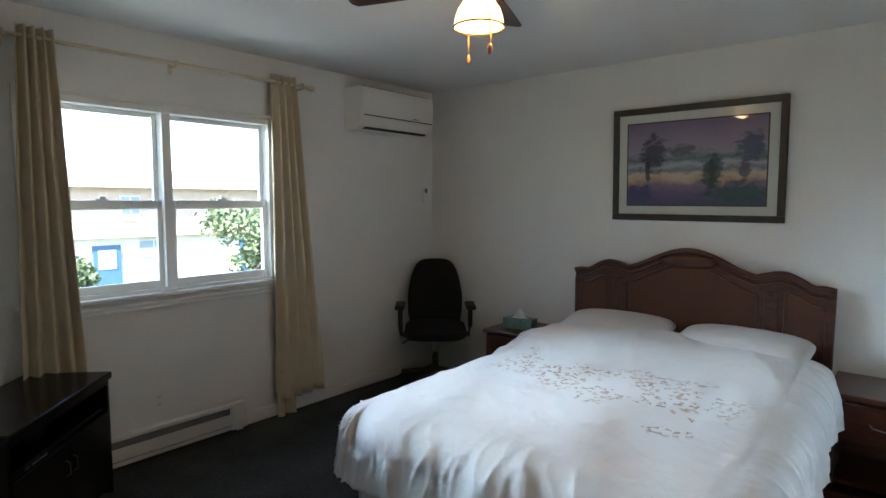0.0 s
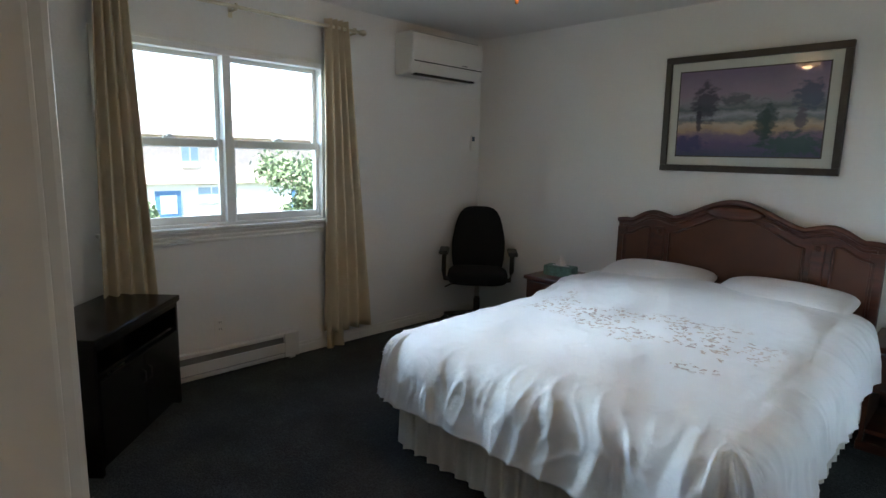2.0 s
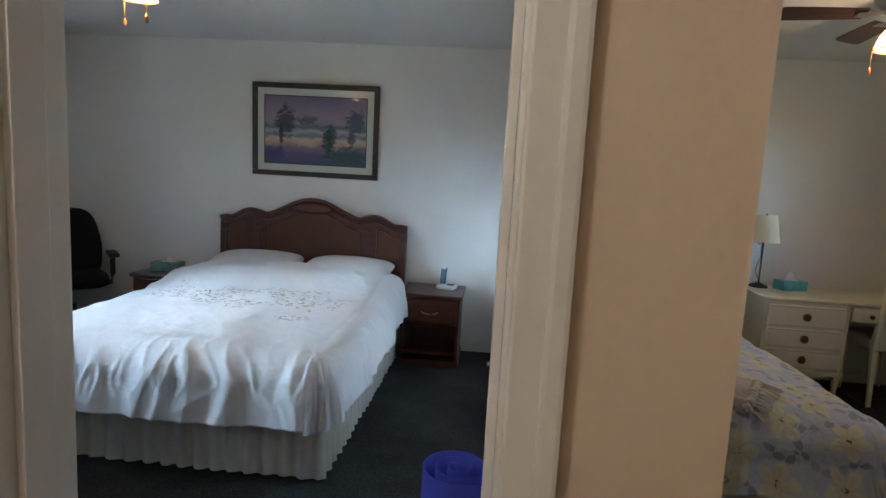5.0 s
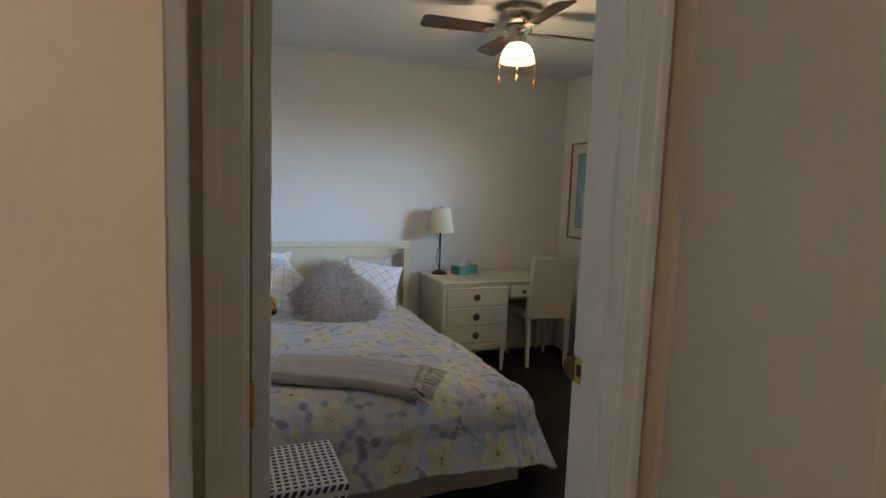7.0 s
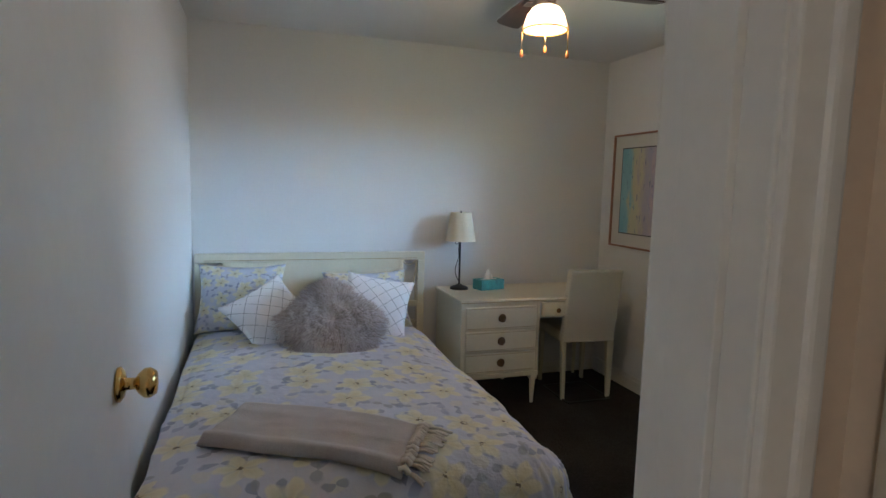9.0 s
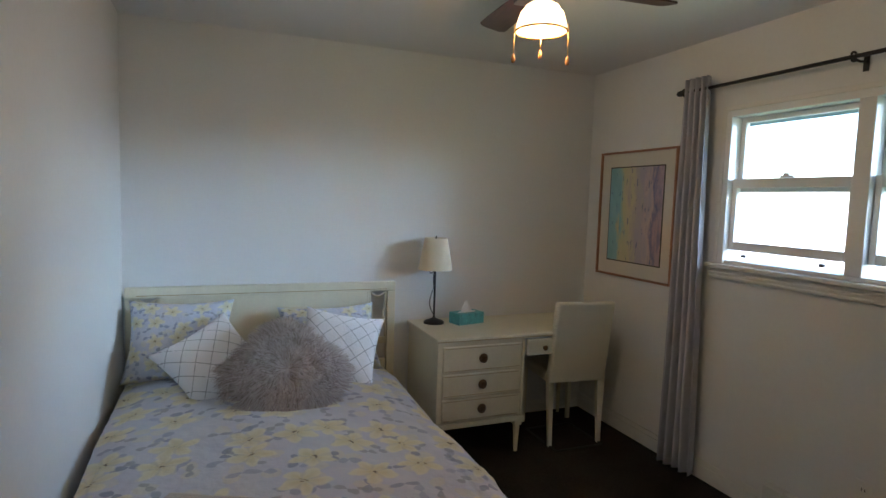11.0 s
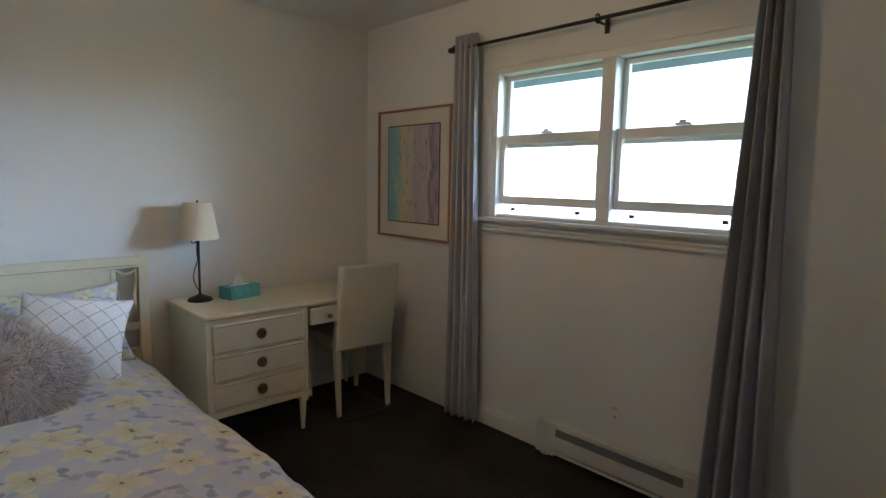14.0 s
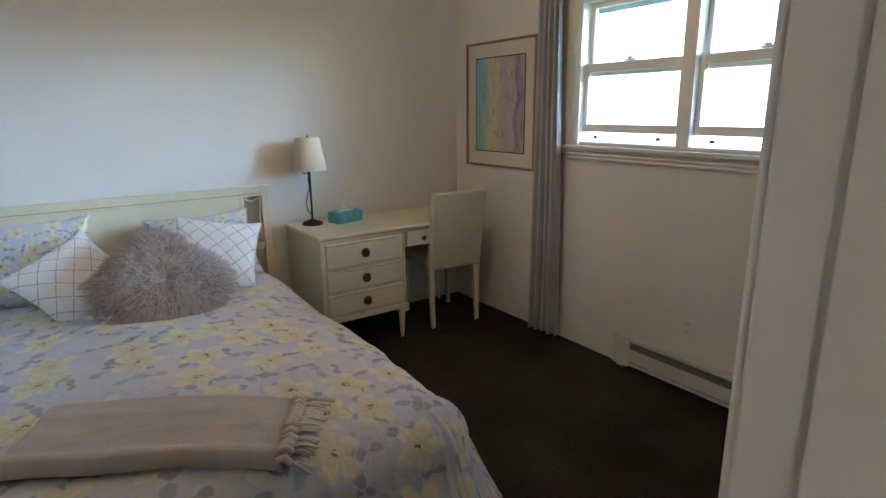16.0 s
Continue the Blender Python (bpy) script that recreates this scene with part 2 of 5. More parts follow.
def lozenge_mat(name):
    """Navy lozenges woven in rows on white."""
    m, nt, b = shader(name)
    L = nt.links.new
    tc = N(nt, "TexCoord")
    sep = N(nt, "SeparateXYZ")
    L(tc.outputs["Object"], sep.inputs[0])
    a = mul(nt, sep.outputs[0], sep.outputs[1], "ADD")
    zy = mul(nt, sep.outputs[2], mul(nt, sep.outputs[1], sep.outputs[0], "SUBTRACT"), "ADD")
    masks = []
    for x in (mul(nt, a, zy, "ADD"), mul(nt, a, zy, "SUBTRACT")):
        fr = mul(nt, mul(nt, mul(nt, x, 20.0), 400.0, "ADD"), 1.0, "MODULO")
        masks.append(mul(nt, fr, 0.40, "GREATER_THAN"))
    L(mixc(nt, mul(nt, masks[0], masks[1]), (0.74, 0.74, 0.72), (0.05, 0.06, 0.10)), b.inputs["Base Color"])
    b.inputs["Roughness"].default_value = 0.85
    return m


def landscape_mat(name):
    """A misty painted landscape: violet sky, hills, pale field, dark greens, trees."""
    m, nt, b = shader(name)
    L = nt.links.new
    uv = N(nt, "UVMap").outputs[0]
    nz = N(nt, "TexNoise", Scale=5.0, Detail=7.0, Roughness=0.65)
    L(uv, nz.inputs["Vector"])
    sep = N(nt, "SeparateXYZ")
    L(uv, sep.inputs[0])
    h = mul(nt, sep.outputs[1], mul(nt, mul(nt, nz.outputs[0], 0.5, "SUBTRACT"), 0.24), "ADD")
    ramp = N(nt, "ValToRGB")
    cr = ramp.color_ramp
    stops = [(0.0, (0.06, 0.07, 0.11)), (0.14, (0.10, 0.08, 0.15)), (0.24, (0.16, 0.12, 0.17)), (0.31, (0.34, 0.25, 0.17)), (0.37, (0.38, 0.31, 0.24)),
             (0.42, (0.13, 0.15, 0.16)), (0.48, (0.26, 0.27, 0.31)), (0.55, (0.09, 0.11, 0.12)), (0.63, (0.20, 0.20, 0.23)), (0.72, (0.21, 0.17, 0.22)), (1.0, (0.14, 0.11, 0.17))]
    stops = [(p, tuple(min(1, 1.3 * x) for x in c)) for p, c in stops]
    cr.elements[0].position, cr.elements[0].color = stops[0][0], rgb(stops[0][1])
    cr.elements[1].position, cr.elements[1].color = stops[-1][0], rgb(stops[-1][1])
    for p, c in stops[1:-1]:
        cr.elements.new(p).color = rgb(c)
    L(h, ramp.inputs[0])
    col = ramp.outputs[0]
    # dark tree clumps: (centre u, v, width, height)
    for u, v, a, c, tint in ((0.20, 0.62, 0.13, 0.30, (0.06, 0.06, 0.08)), (0.16, 0.42, 0.03, 0.22, (0.05, 0.05, 0.07)), (0.66, 0.42, 0.07, 0.25, (0.05, 0.08, 0.08)),
                             (0.90, 0.66, 0.13, 0.22, (0.07, 0.09, 0.14)), (0.86, 0.40, 0.05, 0.20, (0.10, 0.09, 0.12)), (0.82, 0.14, 0.30, 0.17, (0.05, 0.10, 0.09)), (0.42, 0.66, 0.16, 0.09, (0.10, 0.11, 0.13)), (0.62, 0.36, 0.07, 0.30, (0.04, 0.07, 0.07)), (0.08, 0.14, 0.18, 0.14, (0.07, 0.07, 0.16))):
        d = N(nt, "VectorMath")
        d.operation = "MULTIPLY_ADD"
        L(uv, d.inputs[0])
        d.inputs[1].default_value, d.inputs[2].default_value = (1 / a, 1 / c, 0), (-u / a, -v / c, 0)
        ln = N(nt, "VectorMath")
        ln.operation = "LENGTH"
        L(d.outputs[0], ln.inputs[0])
        n2 = N(nt, "TexNoise", Scale=16.0 + 5 * u, Detail=6.0)
        L(uv, n2.inputs["Vector"])
        e = mul(nt, ln.outputs["Value"], mul(nt, n2.outputs[0], 1.6), "ADD")
        mk = N(nt, "MapRange")
        mk.inputs[1].default_value, mk.inputs[2].default_value, mk.inputs[3].default_value, mk.inputs[4].default_value = 1.3, 1.65, 0.85, 0.0
        L(e, mk.inputs[0])
        col = mixc(nt, mk.outputs[0], col, tint)
    L(col, b.inputs["Base Color"])
    b.inputs["Roughness"].default_value = 0.03
    return m


def abstract_mat(name):
    m, nt, b = shader(name)
    L = nt.links.new
    uv = N(nt, "UVMap").outputs[0]
    mp = N(nt, "Mapping")
    mp.inputs["Scale"].default_value = (1, 0.35, 1)
    L(uv, mp.inputs[0])
    n = N(nt, "TexNoise", Scale=6.0, Detail=6.0, Roughness=0.6)
    L(mp.outputs[0], n.inputs["Vector"])
    sep = N(nt, "SeparateXYZ")
    L(uv, sep.inputs[0])
    h = mul(nt, sep.outputs[0], mul(nt, mul(nt, n.outputs[0], 0.5, "SUBTRACT"), 0.9), "ADD")
    ramp = N(nt, "ValToRGB")
    cr = ramp.color_ramp
    stops = [(0.0, (0.25, 0.45, 0.52)), (0.16, (0.30, 0.52, 0.58)), (0.27, (0.55, 0.55, 0.35)), (0.40, (0.60, 0.55, 0.38)), (0.52, (0.50, 0.45, 0.42)), (0.66, (0.45, 0.40, 0.48)),
             (0.78, (0.58, 0.46, 0.46)), (0.88, (0.22, 0.22, 0.36)), (1.0, (0.48, 0.36, 0.42))]
    cr.elements[0].position, cr.elements[0].color = stops[0][0], rgb(stops[0][1])
    cr.elements[1].position, cr.elements[1].color = stops[-1][0], rgb(stops[-1][1])
    for p, c in stops[1:-1]:
        cr.elements.new(p).color = rgb(c)
    L(h, ramp.inputs[0])
    s = N(nt, "TexNoise", Scale=22.0, Detail=4.0)
    L(mp.outputs[0], s.inputs["Vector"])
    sp = mul(nt, s.outputs[0], 0.64, "GREATER_THAN")
    L(mixc(nt, mul(nt, sp, 0.6), ramp.outputs[0], (0.12, 0.16, 0.30)), b.inputs["Base Color"])
    b.inputs["Roughness"].default_value = 0.12
    return m


M_WALL = mat("wall_paint", (0.74, 0.735, 0.71), 0.62, vary=0.025, scale=1.3, fine=55, bump=0.16, dist=0.003)
M_HALL = mat("hall_paint", (0.72, 0.60, 0.45), 0.55, vary=0.04, scale=2, fine=60, bump=0.16, dist=0.003)
M_CEIL = mat("ceiling_paint", (0.70, 0.69, 0.67), 0.8, vary=0.03, scale=1.5, fine=80, bump=0.2, dist=0.004)
M_TRIM = mat("trim_paint", (0.74, 0.73, 0.68), 0.35, vary=0.04, scale=5, fine=40, bump=0.04)
M_DOORP = mat("door_paint", (0.72, 0.72, 0.70), 0.4, vary=0.03, scale=3, fine=30, bump=0.06)
M_HDOOR = mat("hall_door_paint", (0.60, 0.55, 0.44), 0.4, vary=0.04, scale=3, fine=30, bump=0.06)
M_CARPET = carpet_mat("charcoal_carpet", (0.066, 0.072, 0.074), (0.013, 0.015, 0.016))
M_CARPET2 = carpet_mat("brown_carpet", (0.048, 0.042, 0.038), (0.012, 0.010, 0.009))
M_VINYL = mat("window_vinyl", (0.80, 0.80, 0.78), 0.35, vary=0.03, scale=4, fine=60, bump=0.02)
M_GLASS = glass_mat("window_glass")
M_BEIGE = mat("beige_curtain", (0.55, 0.47, 0.33), 0.9, vary=0.08, scale=4, fine=300, bump=0.2, sheen=0.2)
M_GREY = mat("grey_curtain", (0.41, 0.41, 0.46), 0.9, vary=0.07, scale=4, fine=300, bump=0.2, sheen=0.2)
M_CREAMMETAL = mat("cream_metal", (0.60, 0.54, 0.40), 0.35, vary=0.1)
M_BLACKMETAL = mat("black_iron", (0.025, 0.024, 0.024), 0.45, metal=0.4, vary=0.2)
M_BRASS = mat("brass", (0.72, 0.50, 0.18), 0.18, metal=1.0, vary=0.08, bump=0.01)
M_CHERRY = wood("cherry_wood", (0.036, 0.009, 0.005), (0.092, 0.024, 0.011), 0.3, (2, 10, 10), 0.35)
M_CANE = mat("cane_panel", (0.085, 0.032, 0.016), 0.7, vary=0.25, scale=9, fine=240, bump=0.4)
M_BLACKWOOD = wood("espresso_wood", (0.0035, 0.0032, 0.0034), (0.009, 0.008, 0.008), 0.24, (2, 14, 14), 0.0, 0.28)
M_FANWOOD = wood("fan_blade_wood", (0.02, 0.010, 0.008), (0.055, 0.026, 0.020), 0.35, (3, 20, 20), 0.2)
M_CREAM = mat("cream_lacquer", (0.70, 0.65, 0.49), 0.38, vary=0.05, scale=7, fine=60, bump=0.05)
M_GOLDLINE = mat("antiqued_gold", (0.40, 0.30, 0.14), 0.45, vary=0.15)
M_ANTIQUE = mat("antique_brass", (0.16, 0.10, 0.05), 0.4, metal=0.8, vary=0.3, scale=30)
M_VINYLCREAM = mat("cream_leatherette", (0.66, 0.62, 0.49), 0.45, vary=0.04, scale=8, fine=200, bump=0.12)
M_BLACKFAB = mat("black_fabric", (0.012, 0.013, 0.015), 0.9, vary=0.25, scale=20, fine=400, bump=0.3)
M_BLACKPLASTIC = mat("black_plastic", (0.014, 0.014, 0.015), 0.5, vary=0.2)
M_PLASTIC = mat("white_plastic", (0.74, 0.73, 0.69), 0.35, vary=0.03, bump=0.01)
M_DARK = mat("dark_slot", (0.02, 0.02, 0.02), 0.7, vary=0.2)
M_STEEL = mat("brushed_nickel", (0.45, 0.42, 0.38), 0.28, metal=1.0, vary=0.1)
M_HEATER = mat("heater_enamel", (0.66, 0.65, 0.61), 0.4, vary=0.05, scale=8)
M_HEATGREY = mat("heater_fin_grey", (0.16, 0.16, 0.16), 0.5, vary=0.2)
M_SHEET = embroidered_mat("embroidered_white_cotton")
M_PILLOW = mat("white_pillowcase", (0.74, 0.74, 0.75), 0.85, vary=0.04, scale=6, fine=60, bump=0.25, dist=0.006)
M_SKIRT = mat("bed_skirt_cotton", (0.60, 0.60, 0.56), 0.9, vary=0.07, scale=10, fine=90, bump=0.2)
M_FLORAL = floral_mat("yellow_blue_floral_cotton")
M_PINKSKIRT = mat("pinkish_skirt", (0.58, 0.50, 0.46), 0.9, vary=0.05, scale=8)
M_THROW = mat("oatmeal_throw", (0.47, 0.43, 0.40), 0.95, vary=0.14, scale=12, fine=230, bump=0.6, dist=0.004, sheen=0.3)
M_FRINGE = mat("cream_fringe", (0.66, 0.61, 0.52), 0.95, vary=0.15, fine=200, bump=0.4)
M_FUR = mat("taupe_fur", (0.52, 0.47, 0.44), 0.9, vary=0.3, scale=14, fine=160, bump=0.5, sheen=0.4)
def fur_mat(name):
    """Hairs of several tones, one tone a hair."""
    m, nt, b = shader(name)
    g = N(nt, "NewGeometry")
    ramp = N(nt, "ValToRGB")
    ramp.color_ramp.elements[0].color = rgb((0.20, 0.17, 0.155))
    ramp.color_ramp.elements[1].color = rgb((0.54, 0.49, 0.465))
    ramp.color_ramp.elements.new(0.3).color = rgb((0.40, 0.355, 0.335))
    nt.links.new(g.outputs["Random Per Island"], ramp.inputs[0])
    nt.links.new(ramp.outputs[0], b.inputs["Base Color"])
    b.inputs["Roughness"].default_value = 0.7
    b.inputs["Specular IOR Level"].default_value = 0.2
    return m


M_FURHAIR = fur_mat("taupe_fur_hair")
M_TRELLIS = trellis_mat("trellis_cushion")
M_LOZENGE = lozenge_mat("navy_lozenge_weave")
M_LAND = landscape_mat("landscape_print")
M_ABST = abstract_mat("abstract_print")
M_MAT1 = mat("pale_green_mount", (0.52, 0.54, 0.49), 0.12, vary=0.03)
M_MAT2 = mat("cream_mount", (0.68, 0.65, 0.57), 0.12, vary=0.03)
M_FRAME1 = mat("dark_bronze_frame", (0.035, 0.028, 0.024), 0.4, vary=0.3, scale=20)
M_FRAME2 = mat("copper_frame", (0.36, 0.18, 0.11), 0.35, vary=0.15, metal=0.3)
M_SHADE = mat("linen_shade", (0.66, 0.60, 0.46), 0.9, vary=0.06, fine=250, bump=0.2)
M_TEAL = mat("teal_tissue_box", (0.10, 0.36, 0.37), 0.5, vary=0.35, scale=30, fine=90)
M_GREENBOX = mat("green_tissue_box", (0.12, 0.22, 0.18), 0.5, vary=0.4, scale=30, fine=90)
M_TISSUE = mat("tissue_paper", (0.82, 0.82, 0.82), 0.9, vary=0.02)
M_GLOBE = glow("lit_frosted_glass", (1.0, 0.62, 0.26), 0.8)
M_BULB = glow("bulb", (1.0, 0.74, 0.40), 4.5)
M_BLUEMAT = mat("blue_foam", (0.03, 0.045, 0.42), 0.7, vary=0.1)
M_SCREEN = mat("handset_screen", (0.05, 0.09, 0.13), 0.3)
M_FOB = mat("wooden_fob", (0.45, 0.20, 0.06), 0.4, vary=0.2)
# outside
M_GRASS = mat("lawn", (0.10, 0.14, 0.05), 0.95, vary=0.4, scale=1.5, fine=40, bump=0.6, dist=0.03)
M_ROAD = mat("asphalt", (0.09, 0.09, 0.09), 0.9, vary=0.2, scale=2, fine=90)
M_BRICK = mat("reddish_cladding", (0.62, 0.49, 0.43), 0.85, vary=0.15, scale=6, fine=50)
M_STUCCO = mat("pale_stucco", (0.72, 0.70, 0.66), 0.85, vary=0.05, scale=3)
M_ROOF = mat("roof_shingle", (0.22, 0.20, 0.19), 0.9, vary=0.25, scale=8, fine=40)
M_BLUEDOOR = mat("blue_door_paint", (0.06, 0.14, 0.26), 0.5, vary=0.1)
M_FACADEGLASS = mat("facade_glass", (0.30, 0.38, 0.46), 0.1, vary=0.1)
M_LEAF = mat("leaves", (0.12, 0.17, 0.09), 0.8, vary=0.5, scale=3, fine=30)
M_BARK = mat("bark", (0.10, 0.07, 0.05), 0.9, vary=0.3, scale=8)
M_EAVE = mat("eave_blue_grey", (0.06, 0.10, 0.15), 0.7, vary=0.1)

# ---- builders ----
def mesh_of(bm, name, smooth=False, recalc=True):
    if recalc:
        bmesh.ops.recalc_face_normals(bm, faces=bm.faces)
    me = bpy.data.meshes.new(name)
    bm.to_mesh(me)
    bm.free()
    if smooth:
        me.shade_smooth()
    return me


def part(name, bm, material, parent=None, label="", smooth=False, m=None):
    me = mesh_of(bm, name, smooth)
    me.materials.append(material)
    ob = new(name, me)
    if m is not None:
        ob.matrix_basis = m
    if parent is not None:
        ob.parent = parent
    if label:
        tagged(ob, label)
    return ob


def thing(name, m, label, category, group=""):
    ob = new(name)
    ob.empty_display_size = 0.1
    ob.matrix_basis = m
    return tagged(ob, label, category, group)


def structure(name, bm, material, label="", smooth=False):
    ob = part(name, bm, material, None, label, smooth)
    return tagged(ob, kind="structure")


def box(x0, x1, y0, y1, z0, z1, bevel=0.0, bm=None, seg=2):
    bm2 = bmesh.new()
    bmesh.ops.create_cube(bm2, size=1.0)
    for v in bm2.verts:
        v.co = Vector(((x0 + x1) / 2 + v.co.x * (x1 - x0), (y0 + y1) / 2 + v.co.y * (y1 - y0), (z0 + z1) / 2 + v.co.z * (z1 - z0)))
    if bevel:
        bmesh.ops.bevel(bm2, geom=list(bm2.edges), offset=bevel, segments=seg, affect="EDGES", profile=0.6)
    return join(bm, bm2)


def join(bm, bm2):
    if bm is None:
        return bm2
    me = bpy.data.meshes.new("tmp")
    bm2.to_mesh(me)
    bm2.free()
    bm.from_mesh(me)
    bpy.data.meshes.remove(me)
    return bm


def lathe(profile, n=28, centre=(0, 0, 0), bm=None):
    """A turned solid from (radius, height) pairs."""
    b = bmesh.new()
    rings = []
    for r, z in profile:
        if r < 1e-5:
            rings.append([b.verts.new((centre[0], centre[1], centre[2] + z))])
        else:
            rings.append([b.verts.new((centre[0] + r * math.cos(2 * math.pi * i / n), centre[1] + r * math.sin(2 * math.pi * i / n), centre[2] + z)) for i in range(n)])
    for a, c in zip(rings, rings[1:]):
        for i in range(n):
            j = (i + 1) % n
            if len(a) == 1 and len(c) > 1:
                b.faces.new((a[0], c[i], c[j]))
            elif len(c) == 1 and len(a) > 1:
                b.faces.new((a[i], a[j], c[0]))
            elif len(a) > 1:
                b.faces.new((a[i], a[j], c[j], c[i]))
    return join(bm, b)


def tube(points, radius, n=10, bm=None, taper=None):
    b = bmesh.new()
    pts = [Vector(p) for p in points]
    rings = []
    for k, p in enumerate(pts):
        d = (pts[min(k + 1, len(pts) - 1)] - pts[max(k - 1, 0)]).normalized()
        up = Vector((0, 0, 1)) if abs(d.z) < 0.95 else Vector((1, 0, 0))
        a = d.cross(up).normalized()
        c = d.cross(a).normalized()
        r = radius if taper is None else radius + (taper - radius) * k / (len(pts) - 1)
        rings.append([b.verts.new(p + a * r * math.cos(2 * math.pi * i / n) + c * r * math.sin(2 * math.pi * i / n)) for i in range(n)])
    for r0, r1 in zip(rings, rings[1:]):
        for i in range(n):
            b.faces.new((r0[i], r0[(i + 1) % n], r1[(i + 1) % n], r1[i]))
    b.faces.new(rings[0][::-1])
    b.faces.new(rings[-1])
    return join(bm, b)


def prism(outline, depth, bevel=0.0, axis="y"):
    """An outline in x and z pushed along y by depth (or in x and y along z)."""
    b = bmesh.new()
    if axis == "y":
        f = b.faces.new([b.verts.new((x, 0, z)) for x, z in outline])
        vec = Vector((0, depth, 0))
    else:
        f = b.faces.new([b.verts.new((x, y, 0)) for x, y in outline])
        vec = Vector((0, 0, depth))
    g = bmesh.ops.extrude_face_region(b, geom=[f])
    bmesh.ops.translate(b, verts=[v for v in g["geom"] if isinstance(v, bmesh.types.BMVert)], vec=vec)
    if bevel:
        es = [e for e in b.edges if len(e.link_faces) == 2 and (len(e.link_faces[0].verts) > 4 or len(e.link_faces[1].verts) > 4)]
        bmesh.ops.bevel(b, geom=es, offset=bevel, segments=2, affect="EDGES")
    return b


def sheet(nu, nv, fn, uvfn=None):
    b = bmesh.new()
    uvl = b.loops.layers.uv.new("UVMap")
    vs = [[b.verts.new(fn(i / nu, j / nv)) for j in range(nv + 1)] for i in range(nu + 1)]
    for i in range(nu):
        for j in range(nv):
            f = b.faces.new((vs[i][j], vs[i + 1][j], vs[i + 1][j + 1], vs[i][j + 1]))
            for lp, (a, c) in zip(f.loops, ((i, j), (i + 1, j), (i + 1, j + 1), (i, j + 1))):
                lp[uvl].uv = uvfn(a / nu, c / nv) if uvfn else (a / nu, c / nv)
    return b


def nz(x, y, s=1.0, seed=0.0):
    return noise.noise(Vector((x * s + seed, y * s - seed, seed * 0.7)))


# ---- the setting ----
XW, XE, YN, ZC = -3.84, 3.176, 3.80, 2.445
Y1A, Y1B = -0.18, -0.045         # wall of the first bedroom's door
Y2A, Y2B = 0.285, 0.43           # wall of the second bedroom's door
DL, DR, DH = -0.70, -0.085, 2.05
EL, ER = 0.249, 0.985
PX0, PX1 = 0.0, 0.16             # partition between the rooms

structure("floor_bedroom_west", box(XW - 0.15, 0.08, Y1A, YN + 0.12, -0.12, 0.0), M_CARPET, "dark charcoal looped carpet floor")
structure("floor_bedroom_east", box(0.08, XE + 0.15, Y2A, YN + 0.12, -0.12, 0.0), M_CARPET2, "dark brown carpet floor")
structure("floor_hall", box(-2.2, 0.08, -2.0, Y1A, -0.12, 0.0), M_CARPET, "dark charcoal hall carpet")
structure("floor_hall_end", box(0.08, 2.0, -2.0, Y2A, -0.12, 0.0), M_CARPET, "dark charcoal hall carpet")
structure("ceiling", box(XW - 0.15, XE + 0.15, -2.1, YN + 0.12, ZC, ZC + 0.12), M_CEIL, "off-white painted ceiling")
structure("wall_north", box(XW - 0.15, XE + 0.15, YN, YN + 0.12, 0, ZC), M_WALL, "white painted wall")
structure("wall_partition", box(PX0, PX1, Y1A + 0.002, YN, 0, ZC), M_WALL, "white partition wall between the bedrooms")


def window_wall(name, x0, x1, ya, yb, wy0, wy1, wz0, wz1):
    b = box(x0, x1, ya, wy0, 0, ZC)
    box(x0, x1, wy1, yb, 0, ZC, bm=b)
    box(x0, x1, wy0, wy1, 0, wz0, bm=b)
    box(x0, x1, wy0, wy1, wz1, ZC, bm=b)
    structure(name, b, M_WALL, "white painted window wall")


W1 = (0.76, 2.165, 0.965, 2.035)
W2 = (1.20, 2.61, 1.225, 2.035)
window_wall("wall_west", XW - 0.15, XW, Y1A, YN, *W1)
window_wall("wall_east", XE, XE + 0.15, Y2A, YN, *W2)


def door_wall(name, xa, xb, y0, y1, dl, dr, material, label):
    b = box(xa, dl - 0.02, y0, y1, 0, ZC)
    box(dr + 0.02, xb, y0, y1, 0, ZC, bm=b)
    box(dl - 0.02, dr + 0.02, y0, y1, DH + 0.02, ZC, bm=b)
    return structure(name, b, material, label)


door_wall("wall_south_west_room", XW, PX0, Y1A + 0.012, Y1B, DL, DR, M_WALL, "white wall with a doorway")
door_wall("wall_south_east_room", PX1, XE, Y2A + 0.012, Y2B, EL, ER, M_WALL, "white wall with a doorway")
# the hall side of these walls, in warm cream paint
door_wall("hall_skin_west", -2.2, PX1 + 0.003, Y1A, Y1A + 0.012, DL, DR, M_HALL, "warm cream hall wall")
door_wall("hall_skin_east", PX1 + 0.004, 1.115, Y2A, Y2A + 0.012, EL, ER, M_HALL, "warm cream hall wall")
structure("hall_return", box(PX1, PX1 + 0.004, Y1A + 0.012, Y2A, 0, ZC), M_TRIM, "pale painted return wall beside the doorway")
b = box(1.115, 1.22, 0.23, Y2A, 0, ZC)
box(1.115, 1.22, -2.0, -0.27, 0, ZC, bm=b)
box(1.115, 1.22, -0.27, 0.23, DH, ZC, bm=b)
structure("wall_hall_east", b, M_HALL, "cream hall end wall with a doorway")
structure("wall_closet_back", box(1.9, 2.0, -2.0, Y2A, 0, ZC), M_HALL, "plain closet back wall")
structure("wall_hall_south", box(-2.2, 2.0, -2.1, -2.0, 0, ZC), M_HALL, "plain cream hall wall")
